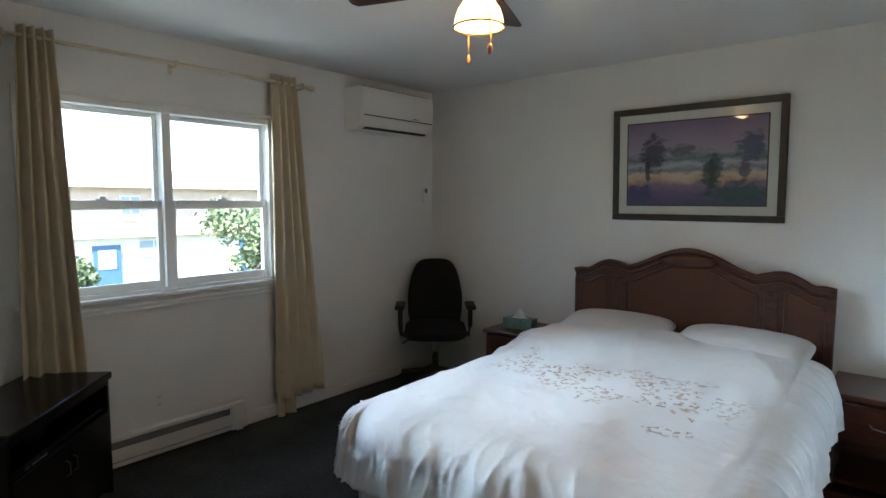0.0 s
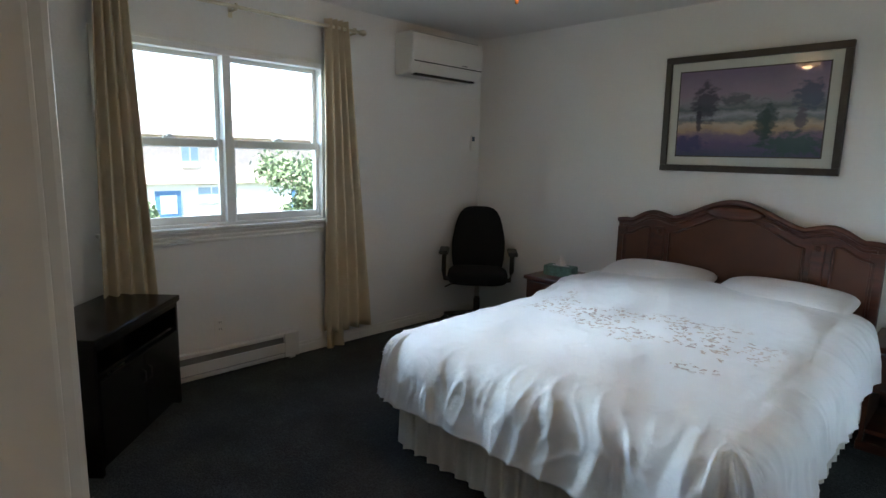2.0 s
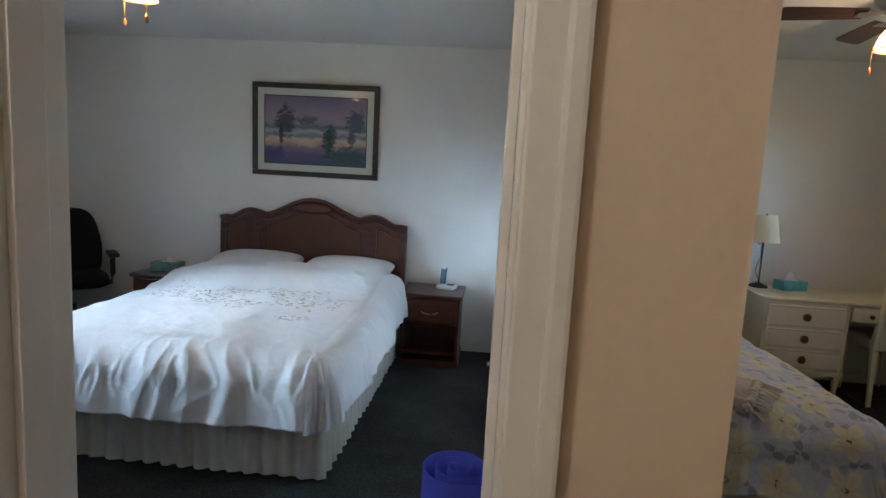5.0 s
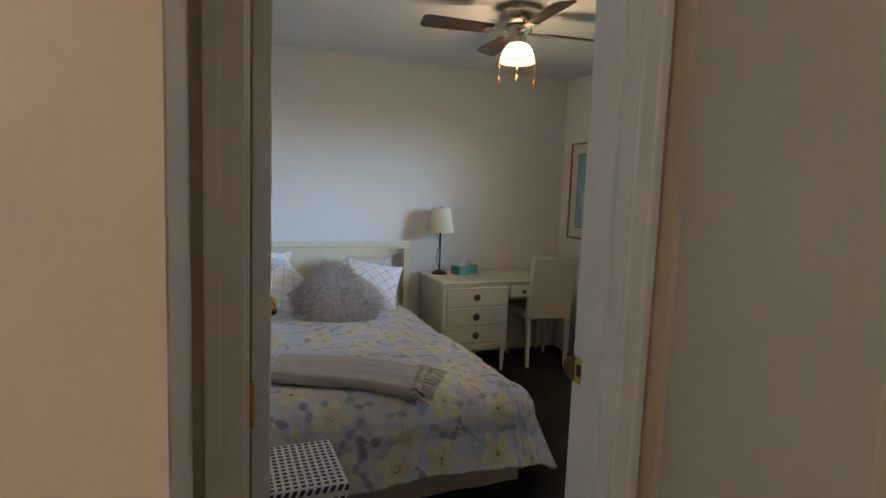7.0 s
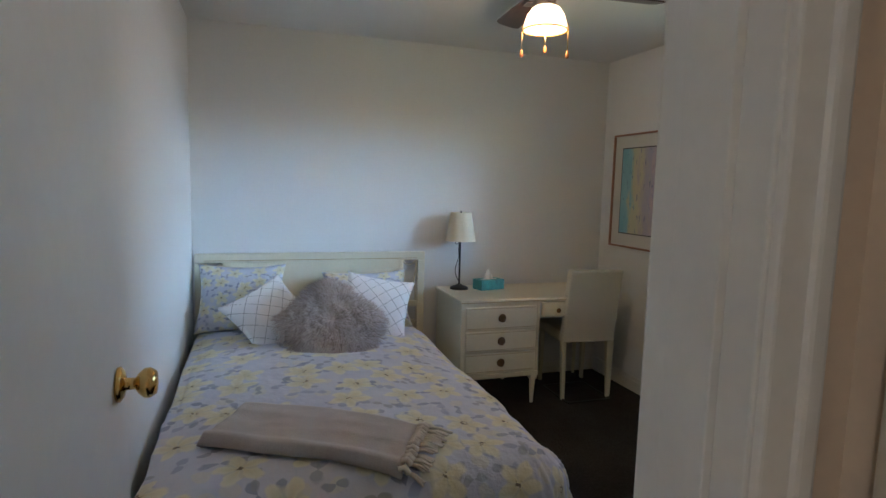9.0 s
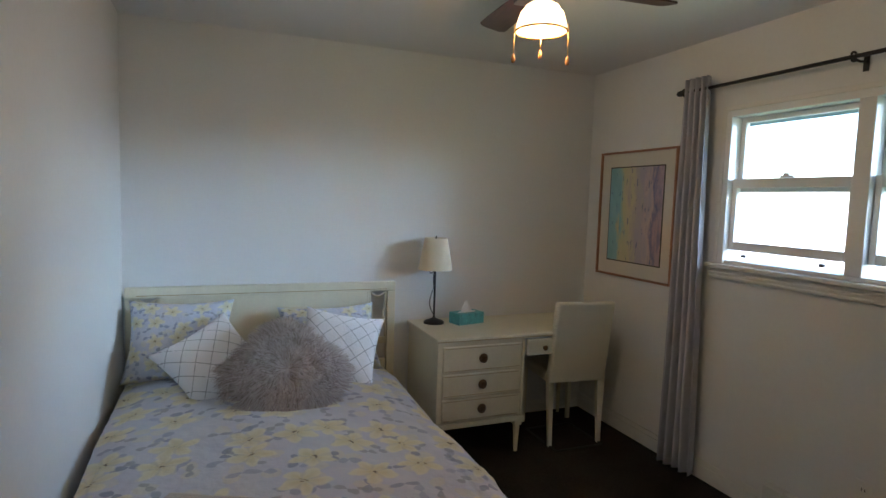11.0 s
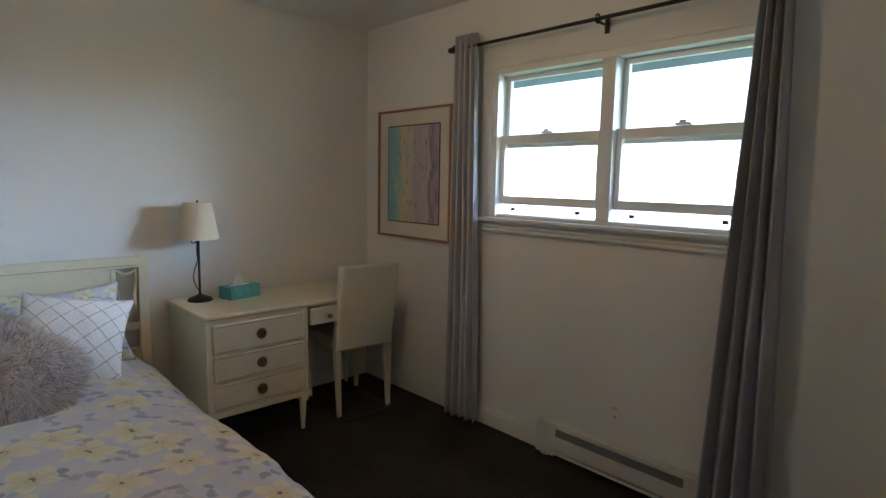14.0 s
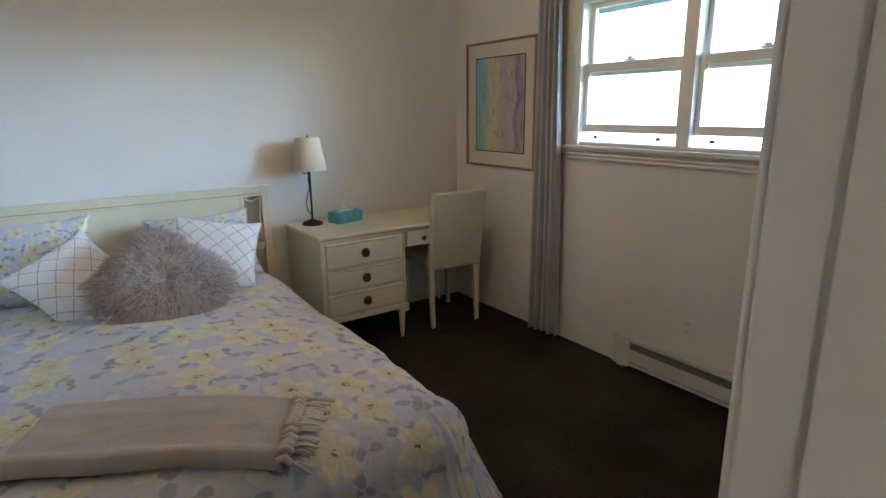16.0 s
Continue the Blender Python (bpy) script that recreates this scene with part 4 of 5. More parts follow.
def drape(nu, nv, x0, x1, y0, y1, over, zt, r, slack, seed, puff, yhead, rise=0.0, flare=0.10):
    """A duvet over a mattress x0..x1, y0..y1, with overhangs (left, right, foot); reaches up to y = yhead.
    Gives its mesh and the place of a point of the cloth."""
    ol, orr, of = over
    ua, ub, va, vb = x0 - ol, x1 + orr, y0 - of, yhead

    def place(u, v):
        qx, qy = min(max(u, x0), x1), max(v, y0)
        dx, dy = u - qx, v - qy
        d = math.hypot(dx, dy)
        ox = ol if dx < 0 else orr
        if dx and dy:
            # the hem is rounded at the corners
            nx, ny = dx / d, dy / d
            d = max(abs(dx) / ox, abs(dy) / of) / math.hypot(nx / ox, ny / of)
        elif d:
            nx, ny = dx / d, dy / d
        cx, cy = (u - (x0 + x1) / 2) / ((x1 - x0) / 2), (v - y0) / (y1 - y0)
        z = zt + puff * max(0, 1 - cx * cx) ** 0.6 * min(1, max(0, cy * 3 + 0.3))
        z += 0.016 * nz(u, v, 2.1, seed) + 0.006 * nz(u, v * 0.5, 6.0, seed + 3)
        # slack creases over the top, longer towards the head
        z += 0.0045 * ridge(u + 0.7 * v + 0.1 * nz(u, v, 2.5, seed), v * 0.35 - 0.2 * u, 3.2, seed + 9) * min(1, max(0.1, cy * 1.6))
        z += 0.0015 * ridge(u * 0.5 - v, v * 0.4 + u, 6.5, seed + 4)
        k = min(1, max(0, (v - yhead + 0.75) / 0.5))
        z += rise * k * k * (3 - 2 * k)
        edge = min(u - x0, x1 - u, v - y0)
        if d < 1e-6:
            nx, ny = (-1, 0) if edge == u - x0 else (1, 0) if edge == x1 - u else (0, -1)
        q = d if d > 1e-6 else -max(0, edge)
        per = u * abs(ny) + v * abs(nx) + math.atan2(-ny, nx) * 0.25
        fade = min(1, max(0, (q + 0.12) / 0.40))
        fade = fade * fade * (3 - 2 * fade)
        w = per + 0.30 * q * nz(per, 0, 1.7, seed + 6) + 0.05 * nz(per, q, 4, seed)
        crease = slack * fade * (1.1 * ridge(w, 0.22 * q, 5.0, seed + 2) + 0.35 * ridge(w, 0.5 * q, 11.0, seed + 7) + 1.2 * nz(per, q * 0.3, 2.6, seed) - 0.6)
        if d < 1e-6:
            return Vector((u, v, z + crease * 0.8))
        if d < r * math.pi / 2:
            h, dz = r * math.sin(d / r), r * (1 - math.cos(d / r))
        else:
            e = d - r * math.pi / 2
            h, dz = r + e * flare, r + e
        lift = max(0.0, 1 - d / (r * math.pi / 2)) * 0.8
        zz = z - dz * (1 + 0.05 * nz(per, 1, 3, seed)) + crease * lift
        return Vector((qx + nx * (h + crease), qy + ny * (h + crease), max(zz, 0.02)))
    return sheet(nu, nv, lambda s, t: place(ua + (ub - ua) * s, va + (vb - va) * t), lambda s, t: ((ub - ua) * s, (vb - va) * t)), place


def pillow(w, l, h, power=2.6, ears=False):
    """A stuffed pillow lying in its local x and y."""
    def top(sgn):
        def fn(s, t):
            a, c = 2 * s - 1, 2 * t - 1
            pinch = 1 - 0.07 * (abs(a) ** 3) * (1 - abs(c) ** 2) - 0.0
            pin2 = 1 - 0.07 * (abs(c) ** 3) * (1 - abs(a) ** 2)
            e = max(0.0, (1 - abs(a) ** power)) ** 0.55 * max(0.0, (1 - abs(c) ** power)) ** 0.55
            q = 1 - 0.13 * (a * c) ** 4
            if ears:
                # square case: pointed corners, sides drawn in
                pinch, pin2, q = 1 - 0.11 * (1 - a * a) * abs(c), 1 - 0.11 * (1 - c * c) * abs(a), 1.04
            return (a * w / 2 * pin2 * q, c * l / 2 * pinch * q, sgn * (h / 2 * e + 0.004 * nz(a, c, 4, sgn) * e))
        return fn
    b = sheet(26, 26, top(1))
    b = join_uv(b, sheet(26, 26, top(-1)))
    bmesh.ops.remove_doubles(b, verts=b.verts, dist=0.0004)
    return b


def join_uv(b, b2):
    me = bpy.data.meshes.new("tmp")
    b2.to_mesh(me)
    b2.free()
    b.from_mesh(me)
    bpy.data.meshes.remove(me)
    return b


def skirt(x0, x1, y0, y1, ztop, zbot, pleat, amp, seed):
    """A gathered skirt round the two long sides and the foot."""
    length = 2 * (y1 - y0) + (x1 - x0)

    def fn(s, t):
        d = s * length
        w = amp * (0.35 + 0.65 * t) * (math.sin(2 * math.pi * d / pleat + 1.6 * nz(d, 0, 2.0, seed)) + 0.5 * nz(d, 0, 9, seed))
        z = ztop + (zbot - ztop) * t + (0.006 * math.sin(2 * math.pi * d / pleat) if t > 0.9 else 0)
        if d < y1 - y0:
            return (x0 - w - 0.01 * t, y1 - d, z)
        d -= y1 - y0
        if d < x1 - x0:
            return (x0 + d, y0 - w - 0.01 * t, z)
        return (x1 + w + 0.01 * t, y0 + d - (x1 - x0), z)
    return sheet(520, 8, fn)


BX0, BX1, BY0, BY1 = -2.33, -0.83, 1.62, 3.68
bed = thing("double_bed", Matrix.Translation((0, 0, 0)), "queen bed on a base with pleated pale bed skirt", "bed")
part("base", box(BX0 + 0.01, BX1 - 0.01, BY0 + 0.02, BY1, 0.04, 0.32, 0.02), M_PILLOW, bed)
part("mattress", box(BX0, BX1, BY0, BY1, 0.32, 0.565, 0.05, seg=3), M_PILLOW, bed, smooth=True)
part("bed_skirt", skirt(BX0 - 0.012, BX1 + 0.012, BY0 - 0.012, BY1, 0.33, 0.015, 0.085, 0.019, 2.0), M_SKIRT, bed, "pleated pale grey bed skirt", True)
for xx in (BX0 + 0.08, BX1 - 0.08):
    for yy in (BY0 + 0.1, BY1 - 0.1):
        part("leg", box(xx - 0.03, xx + 0.03, yy - 0.03, yy + 0.03, 0, 0.05), M_BLACKWOOD, bed)
dv = part("duvet", drape(260, 260, BX0 + 0.03, BX1 - 0.05, BY0 + 0.05, BY1, (0.37, 0.36, 0.40), 0.60, 0.15, 0.022, 1.5, 0.045, 3.42, 0.07, 0.16)[0], M_SHEET, None, smooth=True)
tagged(dv, "rumpled white duvet with brown embroidered leaves on the bed", "duvet")
sm = dv.modifiers.new("thick", "SOLIDIFY")
sm.thickness = 0.02
for k, (px, rz, tilt) in enumerate(((-1.95, 3, 9), (-1.21, -3, 8))):
    p = part("pillow", pillow(0.70, 0.44, 0.14), M_PILLOW, None, smooth=True, m=pose(px, 3.48, 0.685, tilt, 0, rz))
    tagged(p, "white pillow leaning on the wooden headboard", "pillow", "white pillows")


def headboard_line(x):
    """Height of the carved top at x from the middle (half width 0.785)."""
    a = abs(x)
    if a < 0.40:
        return 1.06 + 0.135 * (0.5 + 0.5 * math.cos(math.pi * a / 0.40)) ** 0.8
    if a < 0.68:
        return 1.015 + 0.05 * math.sin(math.pi * (a - 0.36) / 0.36) ** 2 + 0.045 * (1 - (a - 0.40) / 0.28)
    return 1.0 + 0.022 * math.cos((a - 0.72) * 14)


hb = thing("headboard", Matrix.Translation((-1.58, 3.715, 0)), "carved cherry wood headboard with cane panels and scalloped top", "headboard")
xs = [-0.785 + 1.57 * i / 80 for i in range(81)]
part("back_panel", prism([(-0.785, 0.30)] + [(x, headboard_line(x) - 0.006) for x in xs] + [(0.785, 0.30)], 0.024, 0.004), M_CHERRY, hb)
part("top_moulding", tube([(x, -0.004, headboard_line(x) - 0.010) for x in xs], 0.017, 10), M_CHERRY, hb, "carved scalloped moulding", True)
part("lower_moulding", tube([(x, -0.006, headboard_line(x) - 0.052) for x in xs[2:-2]], 0.009, 8), M_CHERRY, hb, "", True)
for x0, x1 in ((-0.735, -0.545), (-0.40, 0.40), (0.545, 0.735)):
    pts = [x0 + (x1 - x0) * i / 20 for i in range(21)]
    ol = [(x0, 0.42)] + [(x, headboard_line(x) - 0.10 - 0.02 * (abs(2 * (x - x0) / (x1 - x0) - 1) ** 4)) for x in pts] + [(x1, 0.42)]
    part("cane_panel", prism(ol, 0.004), M_CANE, hb, "woven brown cane panel", m=Matrix.Translation((0, -0.005, 0)))
    part("panel_bead", tube([(a, -0.007, c) for a, c in ol], 0.008, 8), M_CHERRY, hb, "", True)
for xx in (-0.47, 0.47):
    part("pilaster", box(xx - 0.035, xx + 0.035, -0.014, 0.0, 0.40, 0.985, 0.006), M_CHERRY, hb)
    part("rosette", lathe([(0, -0.006), (0.012, -0.006), (0.017, 0.0), (0.012, 0.004), (0, 0.010)], 16), M_CHERRY, hb, "", True, pose(xx, -0.016, 0.955, 90, 0, 0))
for xx in (-0.75, 0.75):
    part("post", box(xx - 0.035, xx + 0.035, -0.008, 0.03, 0.0, 0.96, 0.006), M_CHERRY, hb)
part("carving", lathe([(0, 0), (0.05, 0.002), (0.075, 0.008), (0.06, 0.016), (0.03, 0.020), (0, 0.022)], 24), M_CHERRY, hb, "carved leaf crest", True, pose(0, -0.004, 1.115, 90, 0, 0) @ Matrix.Diagonal((2.4, 0.6, 1, 1)))


def nightstand(x0, x1, label):
    cx = (x0 + x1) / 2
    w = (x1 - x0) / 2
    root = thing("nightstand", Matrix.Translation((cx, 3.54, 0)), label, "nightstand", "nightstands")
    part("top", box(-w, w, -0.235, 0.225, 0.525, 0.555, 0.008), M_CHERRY, root)
    for s in (-1, 1):
        part("side_panel", box(s * w - s * 0.03 - 0.011, s * w - s * 0.03 + 0.011, -0.215, 0.215, 0.04, 0.525, 0.002), M_CHERRY, root)
    part("back_panel", box(-w + 0.03, w - 0.03, 0.20, 0.214, 0.04, 0.525), M_CHERRY, root)
    part("shelf", box(-w + 0.042, w - 0.042, -0.20, 0.20, 0.09, 0.11), M_CHERRY, root)
    part("divider", box(-w + 0.042, w - 0.042, -0.20, 0.20, 0.31, 0.325), M_CHERRY, root)
    part("plinth", box(-w + 0.01, w - 0.01, -0.222, 0.215, 0.0, 0.05, 0.006), M_CHERRY, root)
    dr = part("drawer", box(-w + 0.046, w - 0.046, -0.228, -0.208, 0.335, 0.515, 0.006), M_CHERRY, root)
    part("handle", tube([(-0.06, -0.228, 0.425), (-0.05, -0.248, 0.418), (0, -0.252, 0.412), (0.05, -0.248, 0.418), (0.06, -0.228, 0.425)], 0.004, 8), M_STEEL, dr, "pewter bail handle", True)


nightstand(-2.90, -2.42, "cherry wood nightstand with one drawer beside the bed")
nightstand(-0.775, -0.295, "cherry wood nightstand with drawer and open shelf")


def tissue_box(m, material, label, w=0.23, d=0.115, h=0.075):
    root = thing("tissue_box", m, label, "tissue box")
    part("carton", box(-w / 2, w / 2, -d / 2, d / 2, 0, h, 0.003), material, root)
    part("slot_film", prism([(0.07 * math.cos(a * 0.3142), 0.022 * math.sin(a * 0.3142)) for a in range(20)], 0.0015, 0, "z"), M_TISSUE, root, m=Matrix.Translation((0, 0, h)))
    part("tissue", sheet(16, 10, lambda u, v: ((u - 0.5) * 0.10 * (1 - 0.75 * v) + 0.012 * nz(u, v, 5, 2) * v, 0.018 * math.sin(u * 9) * (1 - 0.4 * v), h + 0.075 * v * (0.7 + 0.3 * math.sin(3.1 * u)))), M_TISSUE, root, "crumpled white tissue", True)


tissue_box(pose(-2.70, 3.50, 0.556, 0, 0, 8), M_GREENBOX, "green patterned tissue box on the nightstand")

ph = thing("cordless_phone", pose(-0.44, 3.60, 0.556, 0, 0, -15), "white cordless phone upright in its charging base", "phone")
part("base", box(-0.075, 0.075, -0.055, 0.055, 0, 0.032, 0.012), M_PLASTIC, ph)
hs = part("handset", box(-0.065, -0.018, 0.0, 0.026, 0.02, 0.165, 0.008), M_SCREEN, ph, "dark blue handset", m=pose(0, 0, 0, -10, 0, 0))
part("earpiece", box(-0.06, -0.023, -0.002, 0.024, 0.150, 0.17, 0.006), M_PLASTIC, hs)
for i in range(3):
    for j in range(3):
        part("key", box(0.005 + i * 0.02, 0.020 + i * 0.02, -0.035 + j * 0.022, -0.02 + j * 0.022, 0.032, 0.036, 0.001), M_DARK, ph)


def picture(name, m, w, h, fw, mat_w, fm, mm, am, label):
    """A framed print; local x right, z up, facing -y, the wall at y = 0."""
    root = thing(name, m, label, "picture")
    for nm, a in (("frame_top", box(-w / 2, w / 2, -0.028, 0, h / 2 - fw, h / 2, 0.005)), ("frame_bottom", box(-w / 2, w / 2, -0.028, 0, -h / 2, -h / 2 + fw, 0.005)),
                  ("frame_left", box(-w / 2, -w / 2 + fw, -0.027, 0, -h / 2 + fw, h / 2 - fw, 0.005)), ("frame_right", box(w / 2 - fw, w / 2, -0.027, 0, -h / 2 + fw, h / 2 - fw, 0.005))):
        part(nm, a, fm, root)
    part("mount", box(-w / 2 + fw, w / 2 - fw, -0.012, -0.004, -h / 2 + fw, h / 2 - fw), mm, root, "pale card mount")
    aw, ah = w - 2 * fw - 2 * mat_w, h - 2 * fw - 2 * mat_w
    part("mount_bevel", box(-aw / 2 - 0.008, aw / 2 + 0.008, -0.0135, -0.012, -ah / 2 - 0.008, ah / 2 + 0.008), M_FRAME1, root)
    part("print", sheet(2, 2, lambda u, v: ((u - 0.5) * aw, -0.0145, (v - 0.5) * ah)), am, root, "painted print under glass")
    part("cord_hook", box(-0.01, 0.01, -0.004, 0.0, h / 2 - 0.03, h / 2 - 0.01), M_STEEL, root)


picture("framed_landscape", pose(-1.598, YN - 0.013, 1.742, 1.8, 0, 0), 1.05, 0.745, 0.042, 0.062, M_FRAME1, M_MAT1, M_LAND, "dark framed misty landscape print on the wall")
picture("framed_abstract", pose(XE, 3.286, 1.46, 0, 0, -90), 0.715, 0.835, 0.014, 0.095, M_FRAME2, M_MAT2, M_ABST, "copper framed pastel abstract print on the wall")

# black stand set across the corner
st = thing("tv_stand", pose(-3.415, 0.60, 0, 0, 0, 136.5), "espresso black wooden stand set across the corner", "stand")
part("top", box(-0.405, 0.405, -0.205, 0.205, 0.595, 0.63, 0.008), M_BLACKWOOD, st)
for s in (-1, 1):
    part("side_panel", box(s * 0.385 - 0.012, s * 0.385 + 0.012, -0.19, 0.19, 0.0, 0.595, 0.003), M_BLACKWOOD, st)
part("back_panel", box(-0.373, 0.373, 0.17, 0.185, 0.03, 0.595), M_BLACKWOOD, st)
part("bottom", box(-0.373, 0.373, -0.18, 0.17, 0.03, 0.055), M_BLACKWOOD, st)
part("shelf", box(-0.373, 0.373, -0.175, 0.17, 0.44, 0.46), M_BLACKWOOD, st)
part("rail", box(-0.373, 0.373, -0.195, -0.17, 0.57, 0.594, 0.003), M_BLACKWOOD, st)
for s in (-1, 1):
    d = part("door", box(*sorted((s * 0.003, s * 0.370)), -0.197, -0.178, 0.06, 0.437, 0.006), M_BLACKWOOD, st)
    part("handle", tube([(s * 0.03, -0.197, 0.36), (s * 0.03, -0.215, 0.35), (s * 0.03, -0.215, 0.30), (s * 0.03, -0.197, 0.29)], 0.004, 6), M_BLACKMETAL, d)

# zigzag wall shelf
ws = thing("wall_shelf", Matrix.Translation((XW, 0.36, 1.66)), "black stepped wooden wall shelf of joined blocks", "shelf")
part("lower_board", box(0, 0.16, -0.24, 0.175, -0.17, -0.06, 0.004), M_BLACKWOOD, ws)
part("upper_board", box(0, 0.16, -0.10, 0.165, 0.055, 0.155, 0.004), M_BLACKWOOD, ws)
part("upright", box(0.002, 0.158, -0.10, 0.02, -0.06, 0.055, 0.003), M_BLACKWOOD, ws)
part("end_block", box(0.002, 0.158, -0.16, 0.03, 0.155, 0.205, 0.004), M_BLACKWOOD, ws)

# wall-mounted air conditioner
ac = thing("air_conditioner", Matrix.Translation((XW, 3.19, 2.19)), "white wall-mounted split air conditioner unit", "air conditioner")
prof = [(0.0, -0.15), (0.10, -0.155), (0.165, -0.135), (0.205, -0.075), (0.212, 0.10), (0.20, 0.145), (0.17, 0.155), (0.0, 0.155)]
bb = bmesh.new()
ra, rb = [[bb.verts.new((x, y, z)) for x, z in prof] for y in (-0.39, 0.39)]
for i in range(len(prof)):
    j = (i + 1) % len(prof)
    bb.faces.new((ra[i], ra[j], rb[j], rb[i]))
bb.faces.new(ra)
bb.faces.new(rb[::-1])
bmesh.ops.bevel(bb, geom=list(bb.edges), offset=0.006, segments=2, affect="EDGES")
part("body", bb, M_PLASTIC, ac)
part("front_seam", box(0.206, 0.2145, -0.375, 0.375, -0.062, -0.056), M_DARK, ac)
part("louvre", box(-0.004, 0.004, -0.31, 0.33, -0.04, 0.04, 0.003), M_PLASTIC, ac, m=pose(0.183, 0, -0.105, 0, 38, 0))
part("outlet_slot", box(0.120, 0.166, -0.32, 0.34, -0.152, -0.139), M_DARK, ac)
part("display", box(0.2118, 0.214, 0.14, 0.20, -0.045, -0.038), M_HEATGREY, ac)
part("vent_grille", box(0.02, 0.17, -0.36, 0.36, 0.154, 0.158), M_HEATGREY, ac)

rm = thing("remote_control", Matrix.Translation((XW, 3.70, 1.56)), "white remote control in a wall holder", "remote")
part("holder", box(0, 0.022, -0.028, 0.028, -0.075, 0.0, 0.004), M_PLASTIC, rm)
rb2 = part("remote", box(0.004, 0.02, -0.022, 0.022, -0.04, 0.06, 0.004), M_PLASTIC, rm)
part("display", box(0.0195, 0.021, -0.016, 0.016, 0.005, 0.045), M_SCREEN, rb2)

# office chair in the corner
oc = thing("office_chair", pose(-3.45, 3.40, 0, 0, 0, 42), "black upholstered swivel office chair in the corner", "chair")


def blob(w, d, h, n=3.0):
    b = bmesh.new()
    bmesh.ops.create_cube(b, size=2)
    bmesh.ops.subdivide_edges(b, edges=b.edges, cuts=7, use_grid_fill=True)
    for v in b.verts:
        k = (abs(v.co.x) ** n + abs(v.co.y) ** n + abs(v.co.z) ** n) ** (1 / n)
        v.co = Vector((v.co.x / k * w / 2, v.co.y / k * d / 2, v.co.z / k * h / 2))
    return b


bk = blob(0.46, 0.09, 0.62, 4)
for v in bk.verts:
    v.co.x *= 1.0 - 0.22 * max(0, v.co.z) / 0.31
    v.co.y += 0.05 * (v.co.z / 0.31) ** 2 - 0.03 * (v.co.x / 0.23) ** 2
part("backrest", bk, M_BLACKFAB, oc, "", True, pose(0, 0.23, 0.70, -8, 0, 0))
part("seat", blob(0.50, 0.50, 0.11, 4), M_BLACKFAB, oc, "", True, Matrix.Translation((0, -0.02, 0.45)))
part("back_bar", tube([(0, 0.02, 0.385), (0, 0.22, 0.39), (0, 0.27, 0.46), (0, 0.255, 0.62)], 0.016, 8), M_BLACKPLASTIC, oc)
part("gas_lift", tube([(0, 0, 0.10), (0, 0, 0.40)], 0.022, 14), M_STEEL, oc)
part("lift_cover", tube([(0, 0, 0.09), (0, 0, 0.25)], 0.03, 14, taper=0.026), M_BLACKPLASTIC, oc)
part("lever", tube([(0, -0.02, 0.385), (-0.22, -0.06, 0.375), (-0.27, -0.07, 0.35)], 0.006, 8), M_BLACKPLASTIC, oc)
for s in (-1, 1):
    a = part("armrest", tube([(s * 0.16, 0.0, 0.395), (s * 0.275, 0.0, 0.41), (s * 0.285, 0.0, 0.48), (s * 0.285, 0.0, 0.63)], 0.02, 8), M_BLACKPLASTIC, oc)
    part("arm_pad", box(s * 0.285 - 0.04, s * 0.285 + 0.04, -0.13, 0.12, 0.63, 0.665, 0.015), M_BLACKPLASTIC, a)
for k in range(5):
    a = radians(72 * k + 18)
    lg = part("base_leg", tube([(0.02 * math.cos(a), 0.02 * math.sin(a), 0.115), (0.29 * math.cos(a), 0.29 * math.sin(a), 0.075)], 0.026, 8, taper=0.018), M_BLACKPLASTIC, oc)
    part("castor", tube([(0.29 * math.cos(a) - 0.022 * math.sin(a), 0.29 * math.sin(a) + 0.022 * math.cos(a), 0.029), (0.29 * math.cos(a) + 0.022 * math.sin(a), 0.29 * math.sin(a) - 0.022 * math.cos(a), 0.029)], 0.029, 14), M_BLACKPLASTIC, lg)

ym = thing("yoga_mat", Matrix.Translation((-0.17, 1.02, 0)), "rolled blue foam mat standing on the carpet", "mat")
pts = [((0.012 + 0.0068 * a * 0.35) * math.cos(a * 0.35), (0.012 + 0.0068 * a * 0.35) * math.sin(a * 0.35)) for a in range(0, 54)]
part("roll", sheet(53, 1, lambda u, v: (pts[round(u * 53)][0], pts[round(u * 53)][1], 0.46 * v)), M_BLUEMAT, ym, smooth=True).modifiers.new("thick", "SOLIDIFY").thickness = 0.006
ds = thing("door_stop", Matrix.Translation((PX0 - 0.014, 3.35, 0.05)), "white rubber door stop on the baseboard", "door stop")
part("bumper", lathe([(0, 0), (0.012, 0), (0.011, 0.05), (0.016, 0.055), (0.016, 0.07), (0, 0.073)], 14), M_PLASTIC, ds, "", True, pose(0, 0, 0, 0, -90, 0))

# ---- east bedroom ----
CX0, CX1, CY0, CY1 = 0.215, 1.57, 1.66, 3.70
bed2 = thing("double_bed", Matrix.Translation((0, 0, 0)), "double bed with pinkish white base pushed to the wall", "bed")
part("base", box(CX0 + 0.01, CX1 - 0.01, CY0 + 0.02, CY1, 0.03, 0.27, 0.02), M_PINKSKIRT, bed2, "pinkish white bed base")
part("mattress", box(CX0, CX1, CY0, CY1, 0.27, 0.50, 0.05, seg=3), M_PILLOW, bed2, smooth=True)
part("skirt_cloth", skirt(CX0 - 0.008, CX1 + 0.01, CY0 - 0.01, CY1, 0.28, 0.03, 0.3, 0.004, 4.0), M_PINKSKIRT, bed2, "flat pinkish bed skirt", True)
